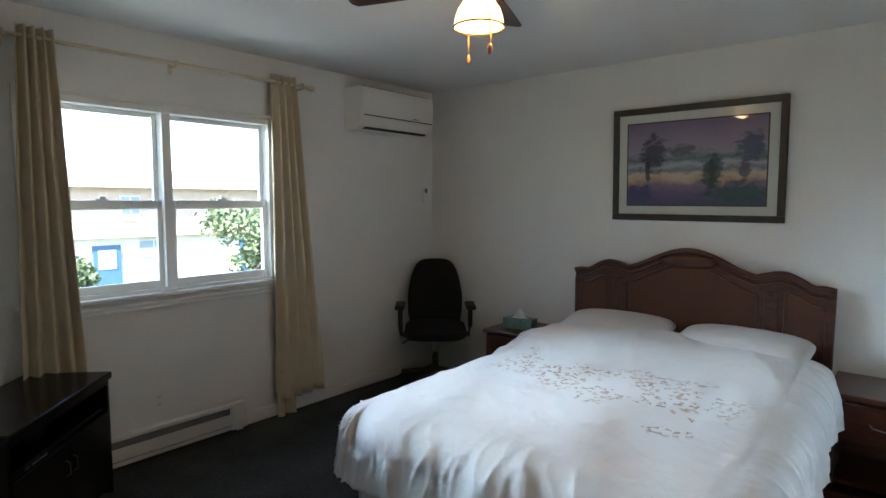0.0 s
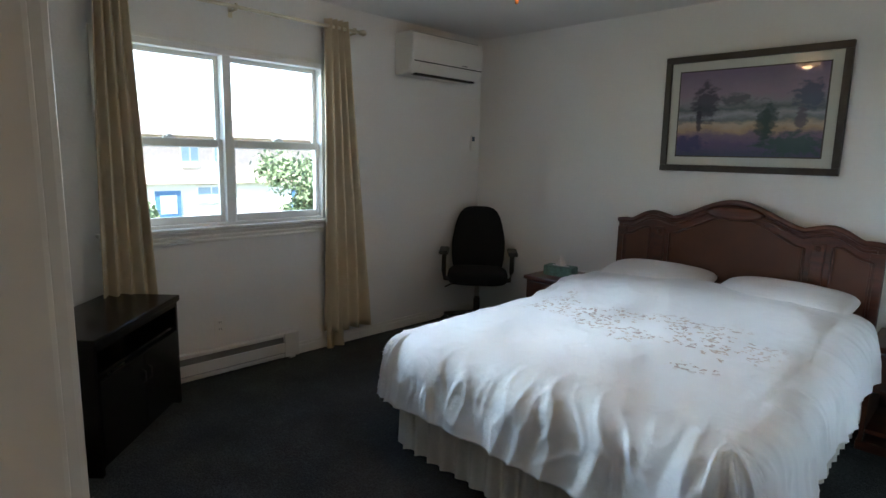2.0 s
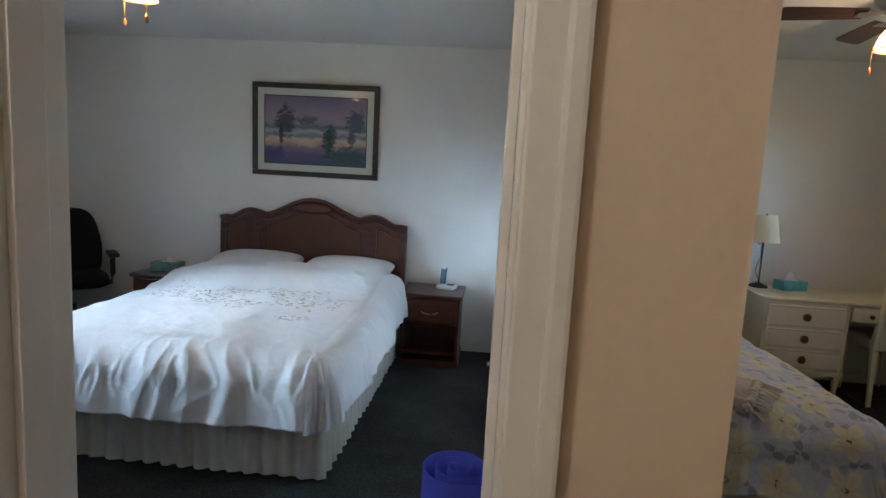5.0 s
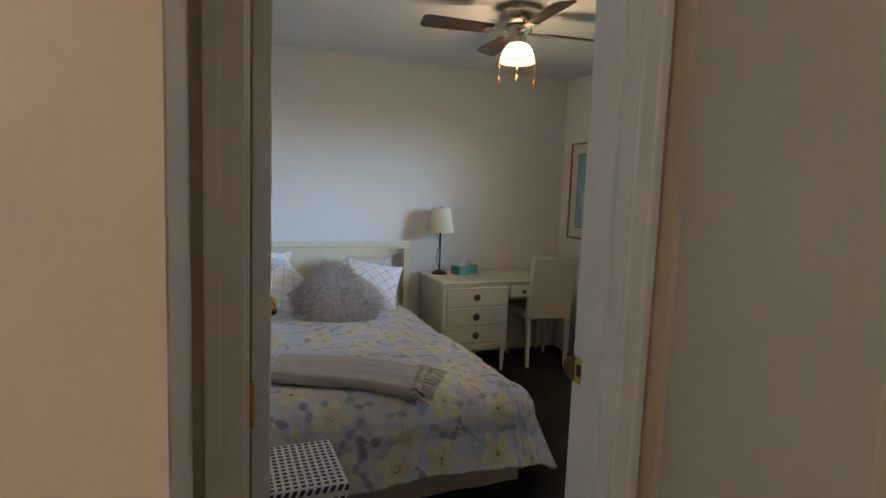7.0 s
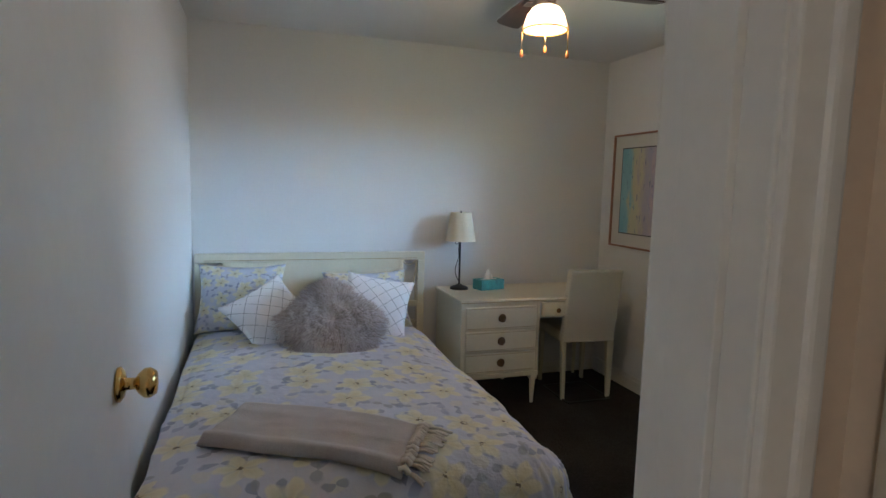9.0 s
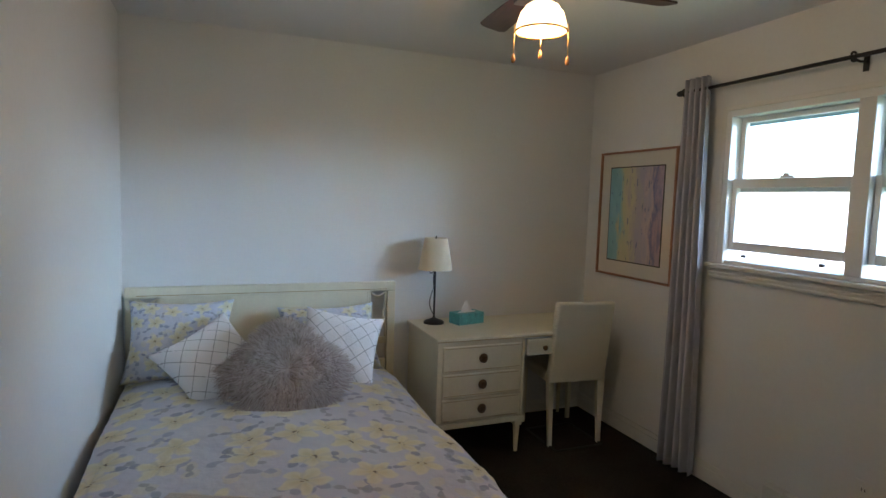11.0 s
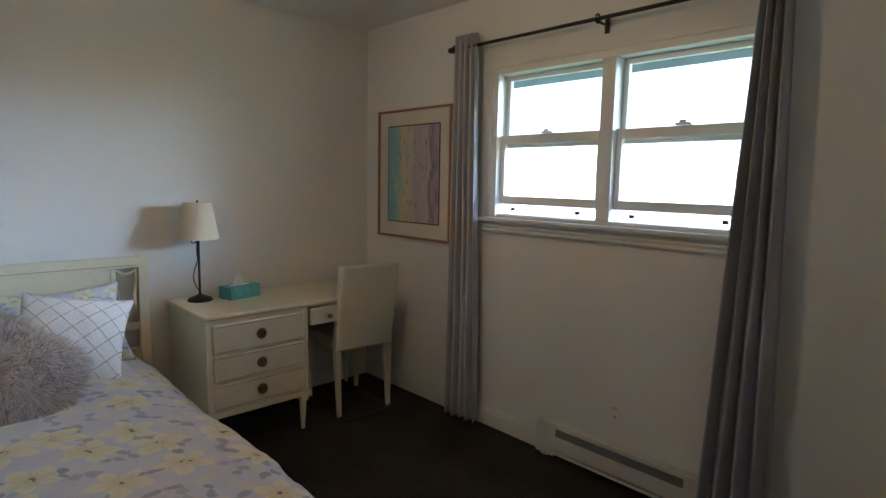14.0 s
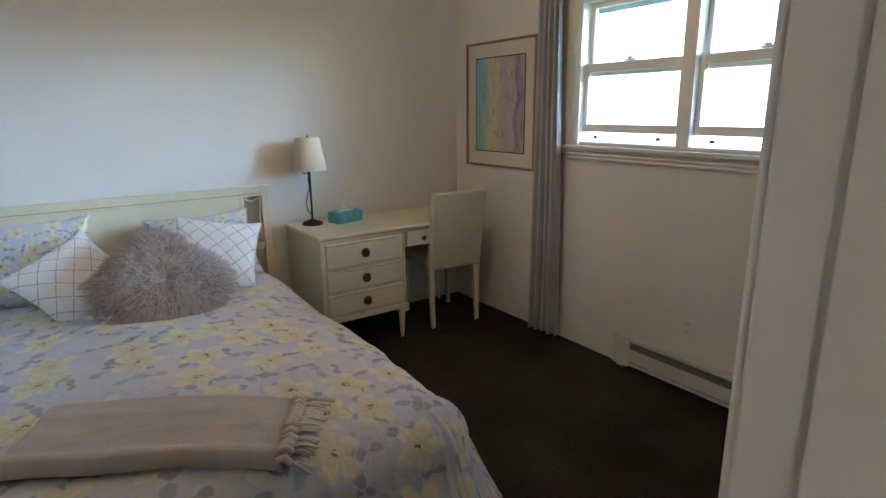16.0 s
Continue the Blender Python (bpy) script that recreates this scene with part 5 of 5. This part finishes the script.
for xx in (CX0 + 0.1, CX1 - 0.1):
    for yy in (CY0 + 0.12, CY1 - 0.1):
        part("leg", box(xx - 0.03, xx + 0.03, yy - 0.03, yy + 0.03, 0, 0.04), M_BLACKWOOD, bed2)
duvet_mesh, on_duvet = drape(240, 260, CX0 + 0.03, CX1 - 0.10, CY0 + 0.04, CY1, (0.04, 0.56, 0.42), 0.53, 0.18, 0.013, 7.5, 0.045, 3.66, 0.0, 0.5)
dv2 = part("duvet", duvet_mesh, M_FLORAL, None, smooth=True)
tagged(dv2, "pale blue duvet printed with yellow flowers and grey leaves", "duvet")
dv2.modifiers.new("thick", "SOLIDIFY").thickness = 0.02

h2 = thing("headboard", Matrix.Translation((0.935, 3.735, 0)), "cream lacquered headboard with pierced lyre side panels", "headboard")
part("panel", box(-0.575, 0.575, 0.0, 0.022, 0.50, 0.935, 0.003), M_CREAM, h2)
part("top_rail", box(-0.757, 0.757, -0.008, 0.034, 0.935, 0.995, 0.006), M_CREAM, h2)
part("gold_line", box(-0.70, 0.70, -0.0095, -0.008, 0.948, 0.952), M_GOLDLINE, h2)
part("lower_rail", box(-0.70, 0.70, -0.006, 0.03, 0.44, 0.50, 0.004), M_CREAM, h2)
for s in (-1, 1):
    part("post", box(*sorted((s * 0.705, s * 0.757)), -0.008, 0.034, 0.0, 0.935, 0.005), M_CREAM, h2)
    part("stile", box(*sorted((s * 0.575, s * 0.590)), -0.004, 0.026, 0.50, 0.935, 0.002), M_CREAM, h2)
    part("cross_rail", box(*sorted((s * 0.59, s * 0.705)), 0.0, 0.024, 0.60, 0.64, 0.003), M_CREAM, h2)
    cx = s * 0.6475
    for e in (-1, 1):
        part("lyre_bar", tube([(cx + e * 0.052, 0.012, 0.93), (cx + e * 0.050, 0.012, 0.86), (cx + e * 0.036, 0.012, 0.79), (cx + e * 0.048, 0.012, 0.72), (cx + e * 0.052, 0.012, 0.63)], 0.007, 8), M_CREAM, h2, "", True)
    part("swag", tube([(cx - 0.052 + 0.104 * i / 12, 0.012, 0.93 - 0.028 * math.sin(math.pi * i / 12)) for i in range(13)], 0.007, 8), M_CREAM, h2, "", True)


def cushion(name, w, h, m, material, label, group=""):
    p = part(name, pillow(w, w, h, 2.2, True), material, None, smooth=True, m=m)
    return tagged(p, label, "cushion", group)


cushion("pillow", 0.50, 0.15, pose(0.46, 3.50, 0.75, 62, 0, -6) @ Matrix.Diagonal((1.0, 0.85, 1, 1)), M_FLORAL, "floral pillow matching the duvet against the headboard")
cushion("pillow", 0.50, 0.15, pose(1.25, 3.54, 0.70, 60, 0, 4) @ Matrix.Diagonal((1.1, 0.8, 1, 1)), M_FLORAL, "floral pillow matching the duvet against the headboard")
cushion("cushion", 0.41, 0.15, pose(0.63, 3.22, 0.695, 46, 0, 10) @ pose(0, 0, 0, 0, 0, 30), M_TRELLIS, "white cushion with stitched grey trellis lines", "trellis cushions")
cushion("cushion", 0.42, 0.15, pose(1.25, 3.29, 0.71, 50, 0, -8) @ pose(0, 0, 0, 0, 0, -12), M_TRELLIS, "white cushion with stitched grey trellis lines", "trellis cushions")
fm = pose(0.945, 2.99, 0.668, 45, 0, 2) @ pose(0, 0, 0, 0, 0, 42)
fc = thing("fur_cushion", fm, "taupe long-haired faux fur cushion leaning on the bed", "cushion")
part("body", pillow(0.43, 0.43, 0.16, 3.0), M_FUR, fc, "", True)
rnd = random.Random(5)
hv, hf = [], []
for k in range(15000):
    a, c = rnd.uniform(-1, 1), rnd.uniform(-1, 1)
    if math.hypot(a, c) > 1.22:
        continue
    e = max(0.0, 1 - abs(a) ** 3) ** 0.55 * max(0.0, 1 - abs(c) ** 3) ** 0.55
    p0 = Vector((a * 0.218, c * 0.218, 0.08 * e))
    # locks lie outwards from the middle with a slight swirl, and part into tufts
    bend = 1.6 * nz(a, c, 3.4, 4.0) + 0.25 + rnd.uniform(-0.16, 0.16)
    out = Vector((a * math.cos(bend) - c * math.sin(bend), a * math.sin(bend) + c * math.cos(bend), 0))
    out = out.normalized() if out.length > 0.01 else Vector((1, 0, 0))
    ln = rnd.uniform(0.05, 0.085)
    side = Vector((-out.y, out.x, 0)) * 0.0014
    tuft = 0.5 + nz(a, c, 9.0, 8.0)
    p1 = p0 + out * ln * 0.55 + Vector((0, 0, 0.010 + 0.016 * e * tuft))
    p2 = p0 + out * ln + Vector((0, 0, rnd.uniform(-0.008, 0.006)))
    n = len(hv)
    hv += [p0 - side, p0 + side, p1 + side, p1 - side, p2]
    hf += [(n, n + 1, n + 2, n + 3), (n + 3, n + 2, n + 4)]
me = bpy.data.meshes.new("fur")
me.from_pydata(hv, [], hf)
me.materials.append(M_FURHAIR)
fo = new("fur", me)
fo.parent = fc
tagged(fo, "long taupe pile", kind="stuff")

# throw folded across the bed
th = thing("throw_blanket", Matrix.Translation((0, 0, 0)), "oatmeal knitted throw with cream fringe laid on the bed", "throw")


TA, TB, TC, TD = Vector((0.35, 1.92)), Vector((0.99, 1.56)), Vector((0.50, 2.21)), Vector((1.13, 1.82))


def throw_fn(u, v):
    """Folded double, its near edge rolled under."""
    p = (TA * (1 - u) + TB * u) * (1 - v) + (TC * (1 - u) + TD * u) * v
    w = 0.022 * math.sin(3.0 * u + 1) * (v - 0.5) + 0.012 * nz(u, v, 3, 2)
    c = on_duvet(p.x, p.y + w)
    roll = 0.018 * math.exp(-((v - 0.08) / 0.10) ** 2)
    lift = 0.030 + roll + 0.006 * ridge(u * 0.4 + 0.25 * v, v, 2.0, 3) + 0.004 * nz(u * 3, v * 3, 2, 5)
    e = min(v, 1 - v, u * 2)
    return c + Vector((0, 0, lift * min(1, 0.35 + e / 0.07)))


part("cloth", sheet(90, 44, throw_fn), M_THROW, th, "", True).modifiers.new("thick", "SOLIDIFY").thickness = 0.022
fb = bmesh.new()
for k in range(15):
    v = (k + 0.5) / 15
    p = Vector(throw_fn(1.0, v)) + Vector((0, 0, 0.004))
    a = Vector((0.075, 0.0)) + Vector((rnd.uniform(-0.012, 0.02), rnd.uniform(-0.045, -0.005)))
    q = on_duvet(p.x + a.x, p.y + a.y) + Vector((0, 0, 0.022))
    # a knot, then three loose strands
    tube([p - Vector((0.012, 0, 0)), p + (q - p) * 0.12 + Vector((0, 0, 0.010)), p + (q - p) * 0.30], 0.009, 8, bm=fb, taper=0.0105)
    for j in range(3):
        o = Vector((rnd.uniform(-0.008, 0.014), rnd.uniform(-0.012, 0.012), 0))
        tube([p + (q - p) * 0.26, p + (q - p) * 0.6 + o * 0.6 + Vector((0, 0, 0.006)), q + o], 0.006, 6, bm=fb, taper=0.0045)
part("fringe", fb, M_FRINGE, th, "knotted cream fringe", True)

# ottoman at the foot of the bed
ot = thing("ottoman", Matrix.Translation((0.42, 1.29, 0)), "white ottoman cube with navy lozenge pattern", "ottoman")
part("body", box(-0.19, 0.19, -0.175, 0.165, 0.02, 0.38, 0.012), M_LOZENGE, ot)
part("lid", box(-0.195, 0.195, -0.18, 0.17, 0.382, 0.455, 0.02, seg=3), M_LOZENGE, ot)
for a in (-1, 1):
    for c in (-1, 1):
        part("foot", box(a * 0.15 - 0.02, a * 0.15 + 0.02, c * 0.13 - 0.02, c * 0.13 + 0.02, 0, 0.022), M_BLACKWOOD, ot)

# desk
DX0, DX1, DY0, DY1, DZ = 1.80, 2.98, 3.235, 3.775, 0.735
dk = thing("desk", Matrix.Translation((0, 0, 0)), "cream lacquered pedestal desk with ring-pull drawers", "desk")
part("top", box(DX0 - 0.012, DX1, DY0 - 0.012, DY1, DZ - 0.026, DZ, 0.007), M_CREAM, dk)
part("side_panel", box(DX0, DX0 + 0.018, DY0, DY1 - 0.01, 0.20, DZ - 0.026, 0.002), M_CREAM, dk)
part("inner_panel", box(2.345, 2.363, DY0, DY1 - 0.01, 0.20, DZ - 0.026, 0.002), M_CREAM, dk)
part("pedestal_back", box(DX0 + 0.018, 2.345, DY1 - 0.025, DY1 - 0.01, 0.20, DZ - 0.026), M_CREAM, dk)
part("pedestal_bottom", box(DX0 + 0.018, 2.345, DY0, DY1 - 0.026, 0.20, 0.222), M_CREAM, dk)
part("front_rail", box(DX0 + 0.018, 2.345, DY0 + 0.004, DY0 + 0.02, 0.222, DZ - 0.026), M_CREAM, dk)
part("base_moulding", box(DX0 - 0.006, 2.369, DY0 - 0.008, DY0 + 0.004, 0.20, 0.232, 0.004), M_CREAM, dk)
part("gold_edge", box(DX0 - 0.008, DX1 - 0.004, DY0 - 0.0135, DY0 - 0.012, DZ - 0.020, DZ - 0.016), M_GOLDLINE, dk)


def ring_pull(x, y, z, parent):
    part("back_plate", lathe([(0, 0), (0.026, 0), (0.028, 0.003), (0.022, 0.006), (0, 0.006)], 24), M_ANTIQUE, parent, "antique brass back plate", True, pose(x, y, z, 90, 0, 0))
    part("ring", tube([(x + 0.020 * math.cos(i * 0.314), y - 0.010, z - 0.004 + 0.020 * math.sin(i * 0.314)) for i in range(21)], 0.0036, 8), M_ANTIQUE, parent, "antique brass ring pull", True)


for z0, z1 in ((0.535, 0.685), (0.388, 0.522), (0.243, 0.375)):
    d = part("drawer", box(DX0 + 0.03, 2.333, DY0 - 0.012, DY0 + 0.003, z0, z1, 0.005), M_CREAM, dk)
    for a in (box(DX0 + 0.040, 2.323, DY0 - 0.0134, DY0 - 0.012, z0 + 0.008, z0 + 0.011), box(DX0 + 0.040, 2.323, DY0 - 0.0134, DY0 - 0.012, z1 - 0.011, z1 - 0.008)):
        part("gold_line", a, M_GOLDLINE, d)
    ring_pull((DX0 + 2.363) / 2, DY0 - 0.012, (z0 + z1) / 2, d)
d = part("knee_drawer", box(2.375, 2.955, DY0 - 0.010, DY0 + 0.006, 0.60, 0.70, 0.005), M_CREAM, dk)
for xx in (2.49, 2.84):
    part("knob", lathe([(0, 0), (0.007, 0), (0.006, 0.01), (0.015, 0.016), (0.016, 0.022), (0.010, 0.028), (0, 0.029)], 18), M_ANTIQUE, d, "small antique brass knob", True, pose(xx, DY0 - 0.010, 0.645, 90, 0, 0))
part("apron_back", box(2.363, 2.96, DY1 - 0.03, DY1 - 0.01, 0.58, DZ - 0.026), M_CREAM, dk)
part("apron_side", box(2.955, 2.972, DY0, DY1 - 0.01, 0.58, DZ - 0.026), M_CREAM, dk)
for xx, zt in ((DX0 + 0.025, 0.20), (2.338, 0.20), (2.955, 0.58)):
    for yy in (DY0 + 0.022, DY1 - 0.035):
        lg = bmesh.new()
        bmesh.ops.create_cone(lg, cap_ends=True, segments=16, radius1=0.011, radius2=0.021, depth=zt - 0.028)
        bmesh.ops.translate(lg, verts=lg.verts, vec=(xx, yy, (zt - 0.028) / 2))
        box(xx - 0.024, xx + 0.024, yy - 0.024, yy + 0.024, zt - 0.03, zt, 0.004, bm=lg)
        part("leg", lg, M_CREAM, dk)

# desk chair
ch = thing("dining_chair", pose(2.765, 3.44, 0, 0, 0, -6) @ Matrix.Diagonal((0.9, 1, 1, 1)), "cream leatherette parsons chair pushed under the desk", "chair")
bk = box(-0.215, 0.215, -0.03, 0.03, 0.405, 0.925, 0.018, seg=3)
for v in bk.verts:
    t = (v.co.z - 0.405) / 0.52
    v.co.y -= 0.085 * t * t + 0.012
part("backrest", bk, M_VINYLCREAM, ch, "", True, Matrix.Translation((0, -0.18, 0)))
part("seam", tube([(0.0, -0.2235 - 0.085 * (k / 10) ** 2, 0.42 + 0.50 * k / 10) for k in range(11)], 0.002, 6), M_CREAM, ch, "stitched seam")
part("seat", box(-0.215, 0.215, -0.17, 0.24, 0.40, 0.475, 0.02, seg=3), M_VINYLCREAM, ch, "", True)
for s in (-1, 1):
    for yy, sp in ((-0.185, -0.03), (0.20, 0.0)):
        lg = bmesh.new()
        bmesh.ops.create_cone(lg, cap_ends=True, segments=4, radius1=0.017, radius2=0.027, depth=0.41)
        bmesh.ops.rotate(lg, verts=lg.verts, matrix=Matrix.Rotation(radians(45), 3, "Z"))
        for v in lg.verts:
            v.co += Vector((s * 0.19, yy + (sp if v.co.z < 0 else 0), 0.205))
        part("leg", lg, M_CREAM, ch)

# assumed frame of dark bars for faint lines on the floor, purpose unknown
sf = thing("floor_bars", Matrix.Translation((2.74, 3.34, 0.0)), "frame of dark bars lying on the carpet under the chair", "footrest")
for ya in (-0.18, 0.18):
    part("cross_bar", box(-0.17, 0.17, ya - 0.007, ya + 0.007, 0.0, 0.010, 0.003), M_DARK, sf)
for xa in (-0.17, 0.17):
    part("side_bar", box(xa - 0.007, xa + 0.007, -0.172, 0.172, 0.0, 0.009, 0.003), M_DARK, sf)

# lamp and tissue box on the desk
lp = thing("table_lamp", Matrix.Translation((1.925, 3.64, DZ)), "black iron table lamp with cream linen shade", "lamp")
part("base", lathe([(0, 0), (0.066, 0), (0.066, 0.008), (0.055, 0.018), (0.03, 0.026), (0.012, 0.036), (0, 0.037)], 28), M_BLACKMETAL, lp, "", True)
part("stem", tube([(0, 0, 0.03), (0, 0, 0.38)], 0.0065, 10), M_BLACKMETAL, lp)
part("scroll", tube([(-0.006 - 0.036 * (1 - k / 40) * abs(math.sin(k * 0.13)) * (1 if k < 26 else 0.7), 0, 0.06 + 0.29 * k / 40) for k in range(41)], 0.003, 6), M_BLACKMETAL, lp, "", True)
part("curl", tube([(-0.028 + (0.004 + 0.0006 * k) * math.cos(k * 0.32), 0, 0.335 + (0.004 + 0.0006 * k) * math.sin(k * 0.32)) for k in range(30)], 0.003, 6), M_BLACKMETAL, lp, "", True)
part("shade", lathe([(0.108, 0.345), (0.072, 0.545), (0.070, 0.545), (0.106, 0.345)], 36), M_SHADE, lp, "cream linen shade", True)
part("finial", lathe([(0, 0.54), (0.006, 0.54), (0.004, 0.555), (0, 0.56)], 10), M_BLACKMETAL, lp)
part("harp", tube([(-0.07, 0, 0.53), (0.07, 0, 0.53)], 0.002, 6), M_BLACKMETAL, lp)
tissue_box(pose(2.135, 3.60, DZ, 0, 0, 14), M_TEAL, "teal patterned tissue box on the desk", 0.20, 0.11, 0.072)

# ---- outside ----
GZ = -3.0
structure("ground", box(-400, 400, -400, 400, GZ - 0.3, GZ), M_GRASS, "lawn reaching to the horizon")
structure("road", box(-13.5, -8.5, -60, 60, GZ, GZ + 0.02), M_ROAD, "grey asphalt street")
structure("pavement", box(-8.4, -7.2, -60, 60, GZ, GZ + 0.12), M_STUCCO, "pale concrete pavement")


def townhouse(y0, y1, x, label, cladding):
    """A two-storey terrace front facing +x."""
    root = thing("townhouse", Matrix.Translation((x, (y0 + y1) / 2, GZ)), label, "house", "townhouses across the street")
    h = (y1 - y0) / 2
    part("wall", box(-7, 0, -h, h, 0, 3.25), M_STUCCO, root, "pale stucco lower storey")
    part("upper_wall", box(-7, 0.25, -h, h, 3.25, 4.9), cladding, root, "reddish upper storey")
    rf = prism([(-7.4, 4.9), (0.7, 4.9), (-3.2, 5.7)], 2 * h)
    part("roof", rf, M_ROOF, root, m=Matrix.Translation((0, -h, 0)))
    d = part("door", box(-0.02, 0.06, -h + 0.6, -h + 1.45, 0.9, 3.0, 0.01), M_BLUEDOOR, root, "blue front door")
    part("door_light", box(0.06, 0.08, -h + 0.75, -h + 1.3, 2.2, 2.85), M_FACADEGLASS, d)
    for ya, yb, za, zb, xo in ((-h + 2.05, -h + 3.0, 2.55, 3.1, 0.0), (-h + 1.45, -h + 2.0, 3.85, 4.6, 0.25), (-h + 2.6, -h + 3.15, 3.85, 4.6, 0.25)):
        w = part("window", box(xo - 0.05, xo + 0.05, ya - 0.05, yb + 0.05, za - 0.05, zb + 0.05, 0.01), M_STUCCO, root)
        ym = (ya + yb) / 2
        part("pane", box(xo + 0.05, xo + 0.07, ya, ym - 0.03, za, zb), M_FACADEGLASS, w)
        part("pane", box(xo + 0.05, xo + 0.07, ym + 0.03, yb, za, zb), M_FACADEGLASS, w)
    return root


for k in range(6):
    townhouse(-9.7 + 5.2 * k, -9.7 + 5.2 * (k + 1) - 0.02, -21.0, "terraced house with pale stucco and reddish upper storey", M_BRICK)


def tree(x, y, hgt, spread, seed):
    rn = random.Random(seed)
    root = thing("tree", Matrix.Translation((x, y, GZ)), "leafy green tree in front of the houses", "tree")
    tb = tube([(0, 0, 0), (0.05, 0.02, hgt * 0.3), (0.0, 0.1, hgt * 0.6), (0.05, 0.05, hgt * 0.85)], 0.13, 8, taper=0.03)
    for k in range(6):
        a, z = rn.uniform(0, 6.28), hgt * rn.uniform(0.3, 0.65)
        tube([(0, 0, z), (spread * 0.4 * math.cos(a), spread * 0.4 * math.sin(a), z + 0.4), (spread * 0.8 * math.cos(a), spread * 0.8 * math.sin(a), z + 0.8)], 0.05, 6, bm=tb, taper=0.012)
    part("trunk", tb, M_BARK, root, "brown trunk with limbs", True)
    vs, fs = [], []
    lumps = [(rn.uniform(-0.7, 0.7) * spread, rn.uniform(-0.7, 0.7) * spread, hgt * rn.uniform(0.35, 1.0), rn.uniform(0.3, 0.6) * spread) for k in range(16)]
    for k in range(3200):
        lx, ly, lz, lr = lumps[k % 16]
        dv3 = Vector((rn.gauss(0, 1), rn.gauss(0, 1), rn.gauss(0, 0.8))).normalized() * lr * rn.uniform(0.5, 1.05)
        c = Vector((lx, ly, lz)) + dv3
        a = Vector((rn.uniform(-1, 1), rn.uniform(-1, 1), rn.uniform(-1, 1))).normalized() * 0.10
        e = a.cross(Vector((rn.uniform(-1, 1), rn.uniform(-1, 1), rn.uniform(-1, 1)))).normalized() * 0.05
        n = len(vs)
        vs += [c - a, c + e, c + a, c - e]
        fs.append((n, n + 1, n + 2, n + 3))
    me2 = bpy.data.meshes.new("crown")
    me2.from_pydata(vs, [], fs)
    me2.materials.append(M_LEAF)
    cr = new("crown", me2)
    cr.parent = root


tree(-17.0, 9.8, 4.3, 1.25, 3)
tree(-17.0, 4.7, 2.9, 0.7, 4)
tree(-16.0, 14.5, 3.8, 1.5, 5)
fn = thing("fence", Matrix.Translation((-14.6, 8, GZ)), "pale low picket fence along the street", "fence")
for k in range(60):
    part("slat", box(-0.015, 0.015, -12 + k * 0.4 - 0.15, -12 + k * 0.4 + 0.15, 0.05, 1.0), M_STUCCO, fn)
part("rail", box(-0.05, -0.016, -12.2, 11.9, 0.7, 0.8), M_STUCCO, fn)
lpst = thing("lamp_post", Matrix.Translation((-12.0, 5.05, GZ)), "white metal lamp post by the street", "post")
part("pole", tube([(0, 0, 0), (0, 0, 3.4)], 0.06, 10), M_STUCCO, lpst)

nb = thing("neighbour_house", Matrix.Translation((16, 6, GZ)), "white house with pale roof beyond the east window", "house")
part("wall", box(0, 8, -14, 14, 0, 3.0), M_STUCCO, nb)
part("roof", prism([(-0.6, 3.0), (8.6, 3.0), (4.0, 4.6)], 28.6), M_STUCCO, nb, "pale metal roof", m=Matrix.Translation((0, -14.3, 0)))
for yy in (-8, -4, 0.5, 5):
    w = part("window", box(-0.05, 0.03, yy - 0.6, yy + 0.6, 1.0, 2.2, 0.01), M_VINYL, nb)
    part("pane", box(-0.07, -0.05, yy - 0.52, yy + 0.52, 1.08, 2.12), M_FACADEGLASS, w)
tree(13.5, 4.6, 2.2, 0.7, 8)
tree(12.0, 7.6, 2.0, 0.7, 9)
structure("eave", box(XE + 0.15, XE + 0.60, -1.0, 4.6, 2.04, 2.2, 0.01), M_EAVE, "blue-grey painted roof eave")
structure("roof", box(XW - 0.4, XE + 0.42, -2.4, 4.3, ZC + 0.13, ZC + 0.3), M_ROOF, "dark roof over the rooms")
